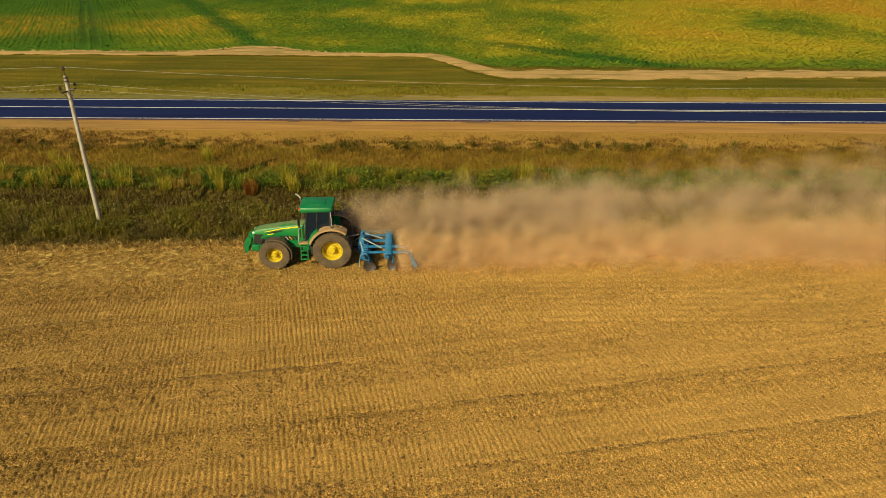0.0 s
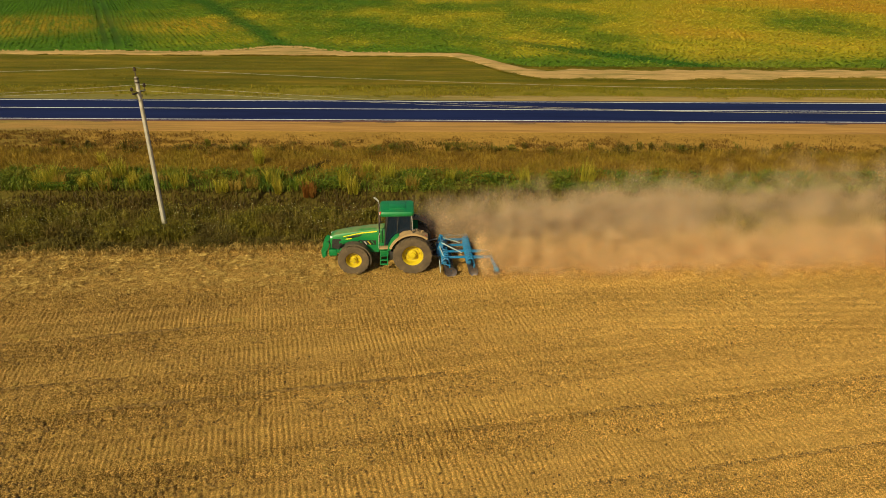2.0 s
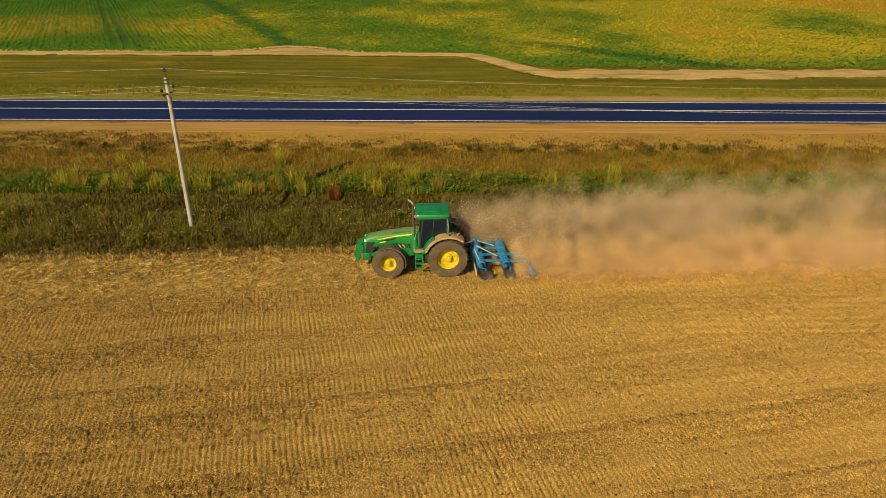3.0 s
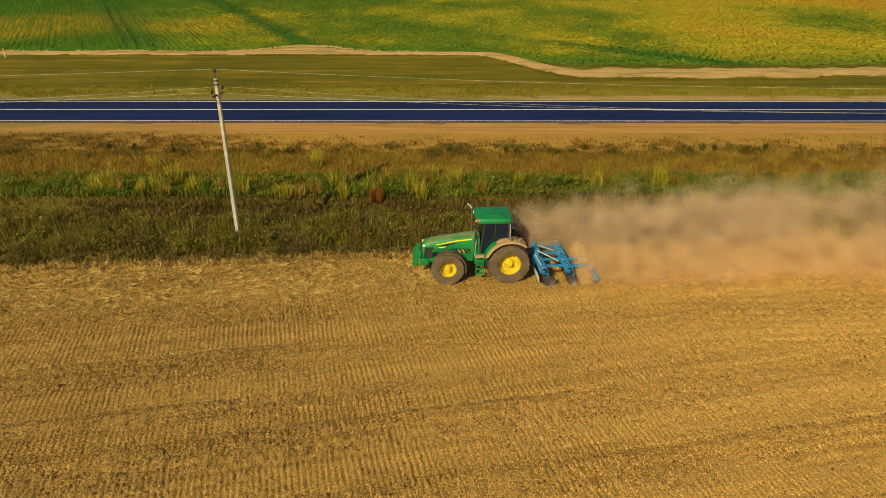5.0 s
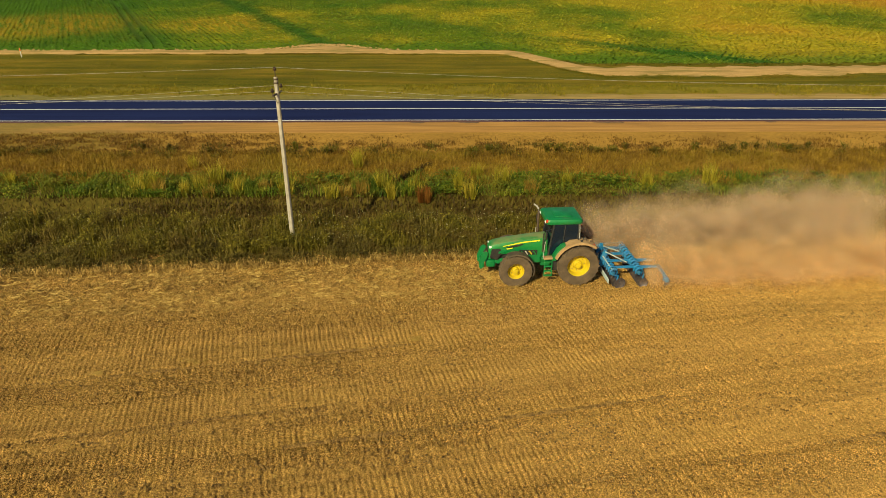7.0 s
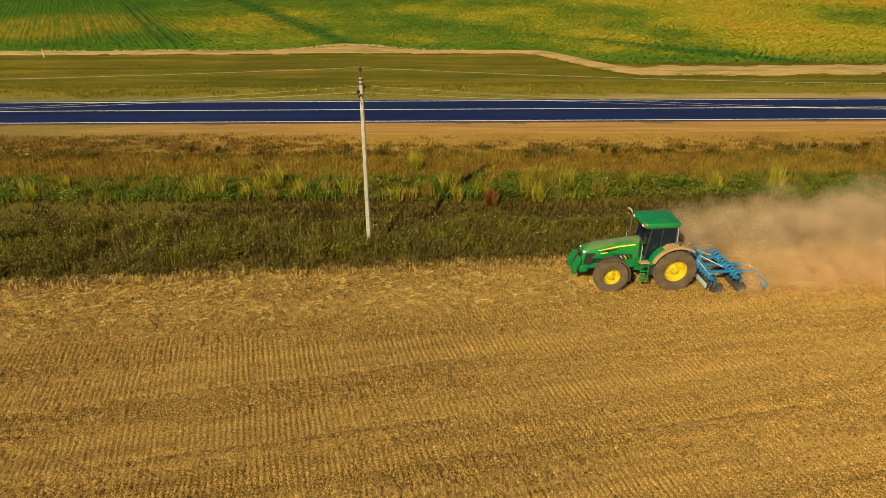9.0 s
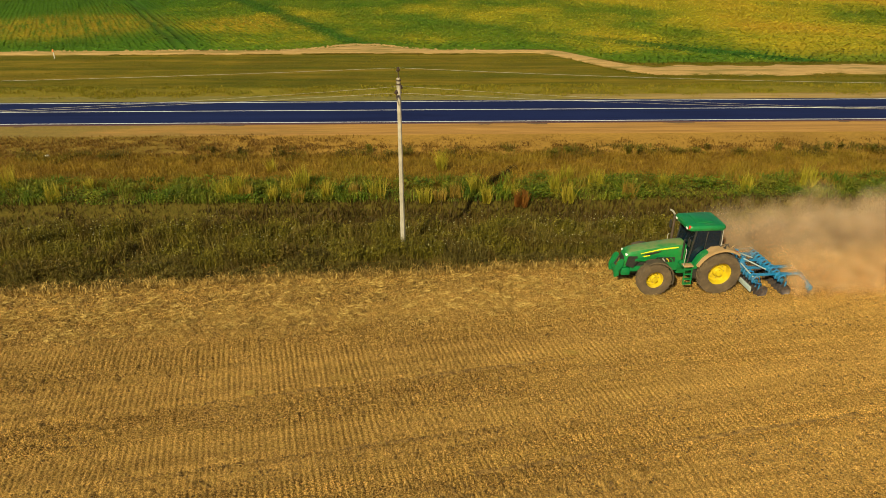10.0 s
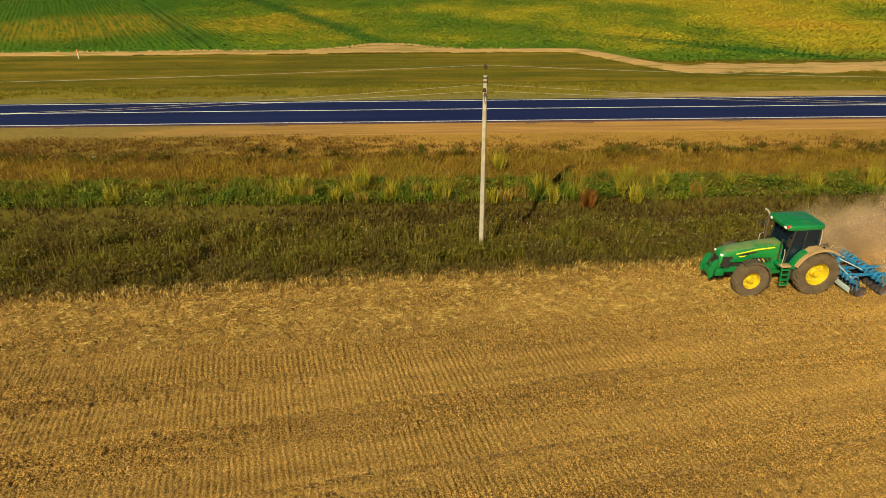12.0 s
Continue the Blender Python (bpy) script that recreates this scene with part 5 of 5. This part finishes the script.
def disc(parent, x, y, z, r, tilt, mat=DISC_STEEL):
    m = Matrix.Translation((x, y, z)) @ Matrix.Rotation(radians(tilt), 4, "Z") @ Matrix.Rotation(math.pi / 2, 4, "X")
    bm = lathe([(0.0, 0.05), (r * 0.4, 0.038), (r * 0.8, 0.012), (r, -0.02), (r * 0.98, -0.028), (r * 0.8, 0.0), (0.0, 0.04)], m, 22)
    return part("disc", bm, mat, parent, "dark worn steel disc")


for row, bx, tilt in (("front", -0.30, 17), ("rear", -1.50, -17)):
    for k in range(12):
        y = -1.42 + 0.255 * k
        arm = part("disc_arm", tube([(bx + 0.13, y, 0.60), (bx + 0.10, y, 0.80), (bx - 0.02, y, 0.90), (bx - 0.16, y, 0.85), (bx - 0.27, y + 0.01, 0.58), (bx - 0.22, y + 0.03, 0.24)], [0.034, 0.044, 0.048, 0.046, 0.038, 0.030], 8), TEAL, cult)
        part("spring_clamp", box(bx - 0.09, bx + 0.09, y - 0.075, y + 0.075, 0.60, 0.74, 0.015), TEAL_DARK, arm)
        part("rubber_damper", tube([(bx - 0.09, y - 0.06, 0.57), (bx - 0.09, y + 0.06, 0.57)], 0.03, 7), BLACK, arm)
        disc(arm, bx - 0.22, y - 0.02, 0.19, 0.26, tilt)
disc(cult, -0.62, 1.56, 0.22, 0.28, 8)
part("side_disc_arm", tube([(-0.35, 1.48, 0.62), (-0.55, 1.50, 0.56), (-0.62, 1.52, 0.28)], 0.035, 8), TEAL, cult)
disc(cult, -1.72, 1.54, 0.20, 0.23, -12)
disc(cult, -2.86, 1.50, 0.19, 0.20, 24)
part("leveller_hub", lathe([(0.0, -0.12), (0.11, -0.12), (0.14, -0.06), (0.14, 0.06), (0.08, 0.13), (0.0, 0.13)], Matrix.Translation((-2.84, 1.44, 0.28)) @ Matrix.Rotation(math.pi / 2, 4, "X"), 14), TEAL, cult)
for k in range(2):
    part("hose", tube([(0.75, 0.1 + 0.1 * k, 1.2), (0.3, 0.2 + 0.1 * k, 1.0), (-0.2, 0.25 + 0.1 * k, 1.38), (-0.9, 0.45, 0.85)], 0.016, 6), BLACK, cult)

# ---- dust cloud that the discs raise ----
def drift(n, x0, x1, bend, y_mid, y_half, top, seed):
    """Flake centres along +x, thinning out; y and height widen on the way."""
    r = np.random.default_rng(seed)
    u = r.random(n) ** bend
    x = x0 + (x1 - x0) * u
    y = y_mid[0] + (y_mid[1] - y_mid[0]) * u + (y_half[0] + (y_half[1] - y_half[0]) * u) * r.standard_normal(n) * 0.6
    z = (top[0] + (top[1] - top[0]) * u) * np.minimum(0.44 * np.abs(r.standard_normal(n)), 1.15)
    return np.stack([x, y, z], -1)


tongue = drift(11500, -2.6, 40.0, 1.9, (30.4, 33.0), (1.2, 2.4), (1.25, 1.8), 77)
near = drift(3700, -5.3, 9.5, 1.2, (32.1, 34.2), (0.7, 1.8), (2.1, 2.6), 78)
veil = drift(2500, -1.0, 40.0, 1.2, (33.5, 38.0), (1.6, 3.6), (2.6, 3.8), 79)
wake = drift(1300, -5.7, -1.5, 1.0, (31.9, 32.4), (0.5, 0.8), (2.4, 2.4), 81)
at = np.concatenate([tongue, near, veil, wake])
# towards 1 a drift takes the greyer tone and wider flakes
grey_dust = np.r_[np.zeros(len(tongue)), np.ones(len(near)), np.ones(len(veil)) * 0.7, np.ones(len(wake))]
r = np.random.default_rng(80)
ok = (at[:, 0] > -2.2 - 3.6 * (at[:, 1] > 31.75)) & (at[:, 1] > 28.7) & (r.random(len(at)) < 0.45 + 0.55 * smooth01(grain(at[:, 0] + at[:, 2], at[:, 1] + 1.5 * at[:, 2], 3.5, 3, seed=70), 0.3, 0.62))
at, grey_dust = at[ok], grey_dust[ok]
n = len(at)
wide = (0.42 + 0.018 * np.clip(at[:, 0] + 2.6, 0, 40) + 0.25 * grey_dust) * (0.7 + 0.6 * r.random(n))
ax, ay = r.standard_normal((n, 3)), r.standard_normal((n, 3))
ax /= np.linalg.norm(ax, axis=1)[:, None]
ay -= (ay * ax).sum(1)[:, None] * ax
ay /= np.linalg.norm(ay, axis=1)[:, None]
rim = [at]
for k in range(7):
    a = 2 * math.pi * k / 7
    rim.append(at + (wide * (0.85 + 0.4 * r.random(n)))[:, None] * (math.cos(a) * ax + math.sin(a) * ay))
vs = np.stack(rim, 1)
fs = np.arange(n)[:, None, None] * 8 + np.array([(0, 1 + k, 1 + (k + 1) % 7) for k in range(7)])[None]
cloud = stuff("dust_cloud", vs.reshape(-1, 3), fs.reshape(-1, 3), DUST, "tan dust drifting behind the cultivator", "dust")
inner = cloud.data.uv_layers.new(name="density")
grade = np.repeat(np.clip(grey_dust + 0.25 * (r.random(n) - 0.5), 0, 1), 21)
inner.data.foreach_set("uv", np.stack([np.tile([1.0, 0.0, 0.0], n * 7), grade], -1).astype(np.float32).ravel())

# ---- small things on the verges ----
marker = thing("marker_post", Matrix.Translation((-66.1, 91.8, 0)), "white roadside marker post with an orange top", "marker post")
part("post", tube([(0, 0, -0.1), (0.0, 0, 0.75)], 0.055, 10), WHITE, marker)
part("cap", tube([(0, 0, 0.72), (0, 0, 1.05), (0, 0, 1.10)], [0.08, 0.08, 0.05], 10), ORANGE, marker, "orange top")


def tuft(at, h, wide, count, mat, name, label, category, seed, group=""):
    r = np.random.default_rng(seed)
    a, d = r.random(count) * 6.28, wide * np.sqrt(r.random(count))
    b = blades(d * np.cos(a), d * np.sin(a), -0.05, h, 0.030, 0.5, seed=seed)
    me = fast_mesh(name, *b)
    me.materials.append(mat)
    ob = tagged(new(name, me), label, category, group)
    ob.location = (at[0], at[1], float(ditch(at[1])))
    return ob


REEDS = ((-30.6, 41.4), (-29.8, 41.5), (-27.6, 40.8), (-26.8, 41.4), (-26.3, 43.1), (-28.8, 46.0), (-24.4, 41.0), (-21.4, 41.0), (-18.5, 40.6), (-14.8, 40.5), (-15.4, 41.5), (-13.3, 41.3), (-9.9, 40.5), (-10.6, 41.2), (-9.3, 44.2), (-7.8, 42.5), (-17.4, 46.0), (-39.3, 42.7), (-40.6, 40.9), (-44.6, 43.3), (-3.6, 42.2), (1.4, 41.6), (5.8, 42.6))
for k, (tx_, ty_) in enumerate(REEDS):
    tuft((tx_, ty_ + 0.4, 0), 1.15 + 0.3 * math.sin(k * 2.1), 0.36 + 0.12 * math.cos(k * 1.7), 130, REED, "reed_tuft", "yellow-green reed tuft beyond the ditch", "reeds", 300 + k, "reed tufts along the ditch")
for k, (tx_, ty_) in enumerate(((-17.6, 40.5), (-16.6, 40.9), (-29.3, 41.0), (-26.1, 40.5), (-35.9, 38.2), (-22.8, 41.2), (-6.1, 40.8))):
    tuft((tx_, ty_ + 0.6, 0), 0.8 + 0.15 * math.sin(k * 1.3), 0.40, 110, TAN_TUFT, "dry_tuft", "withered tan grass tuft among green weeds", "grass tuft", 360 + k, "withered tufts along the ditch")
# a line of dark weeds stands for the far end of the pole's shadow
r = np.random.default_rng(611)
u = r.random(600)
stuff("pole_shadow_weeds", *blades(-14.4 + 1.9 * u + 0.12 * r.standard_normal(600), 43.6 + 3.0 * u + 0.10 * r.standard_normal(600), -0.05, 0.36, 0.05, 0.7, seed=612), BROWN_WEED, "dark withered weeds along a worn gully", "weeds")
bush = tuft((-12.75, 40.7, 0), 0.95, 0.40, 240, RED_BUSH, "red_bush", "rust red withered bush among green weeds", "bush", 401)


def leafy(at, wide, h, count, mat, name, label, category, seed, group):
    """A round-topped clump of leaves on short stems."""
    r = np.random.default_rng(seed)
    a, d, u = r.random(count) * 6.28, np.sqrt(r.random(count)), r.random(count)
    z = h * (0.15 + 0.85 * u * np.sqrt(1 - 0.8 * d * d))
    ob = thing(name, Matrix.Translation(at), label, category, group)
    for what, piece in (("foliage", leaves(wide * d * np.cos(a), wide * d * np.sin(a), z, 0.16, seed=seed, flat=0.45)), ("stem_tangle", blades(wide * 0.6 * d[:40] * np.cos(a[:40]), wide * 0.6 * d[:40] * np.sin(a[:40]), -0.05, h, 0.03, 0.5, seed=seed))):
        me = fast_mesh(what, *piece)
        me.materials.append(mat)
        new(what, me).parent = ob
    return ob


for k, (tx_, ty_) in enumerate(((-29.0, 42.6), (-28.2, 43.0), (-23.2, 42.6), (-22.2, 42.9), (-19.6, 43.4), (-18.6, 43.0), (-16.9, 42.7), (-11.6, 41.6), (-10.9, 42.2), (-33.5, 42.4), (-36.4, 42.9), (-42.5, 42.5), (-5.2, 42.9), (-0.6, 43.1), (3.4, 42.7))):
    leafy((tx_, ty_, 0), 0.75 + 0.2 * math.sin(k * 1.9), 0.60, 170, GREEN_WEED, "nettle_clump", "dark green leafy nettle clump beyond the ditch", "weed clump", 420 + k, "nettle clumps beyond the ditch")
r = np.random.default_rng(449)
for k in range(24):
    leafy((-44.0 + 66.0 * r.random(), 49.6 + 1.3 * r.random() ** 2, 0), 0.2 + 0.35 * r.random() ** 2, 0.3 + 0.35 * r.random(), 60, VERGE_WEED, "small_shrub", "small dark shrub where dry grass meets earth", "shrub", 450 + k, "small shrubs on the verge")
wisps = []
for k, (tx_, ty_, wide) in enumerate(((-21.4, 23.5, 0.22), (-24.6, 22.8, 0.10), (-12.9, 24.9, 0.10))):
    r = np.random.default_rng(500 + k)
    n = 34
    q, f = rake(tx_ + wide * 1.4 * r.standard_normal(n), ty_ + 0.09 * r.standard_normal(n), 0.05 + 0.04 * r.random(n), 0.18, 500 + k, 0.5, 0.008)
    wisps.append((q, f))
stuff("straw_wisps", *join(*wisps), STRAW, "pale wisps of straw lying on the tilled field", "straw")
for k, (bx_, by_, bz_) in enumerate(((-45.7, 50.3, 0.25), (-8.9, 34.3, 0.6), (-44.6, 43.4, 0.4))):
    bm = bmesh.new()
    bmesh.ops.create_icosphere(bm, subdivisions=2, radius=0.18)
    for v_ in bm.verts:
        v_.co *= 0.75 + 0.5 * noise.noise(v_.co * 7 + Vector((k * 3, 0, 0)))
        v_.co.z *= 0.6
    scrap = part("litter", bm, WHITE)
    scrap.location = (bx_, by_, 0.0)
    tagged(scrap, "crumpled white litter lying on the verge", "litter")
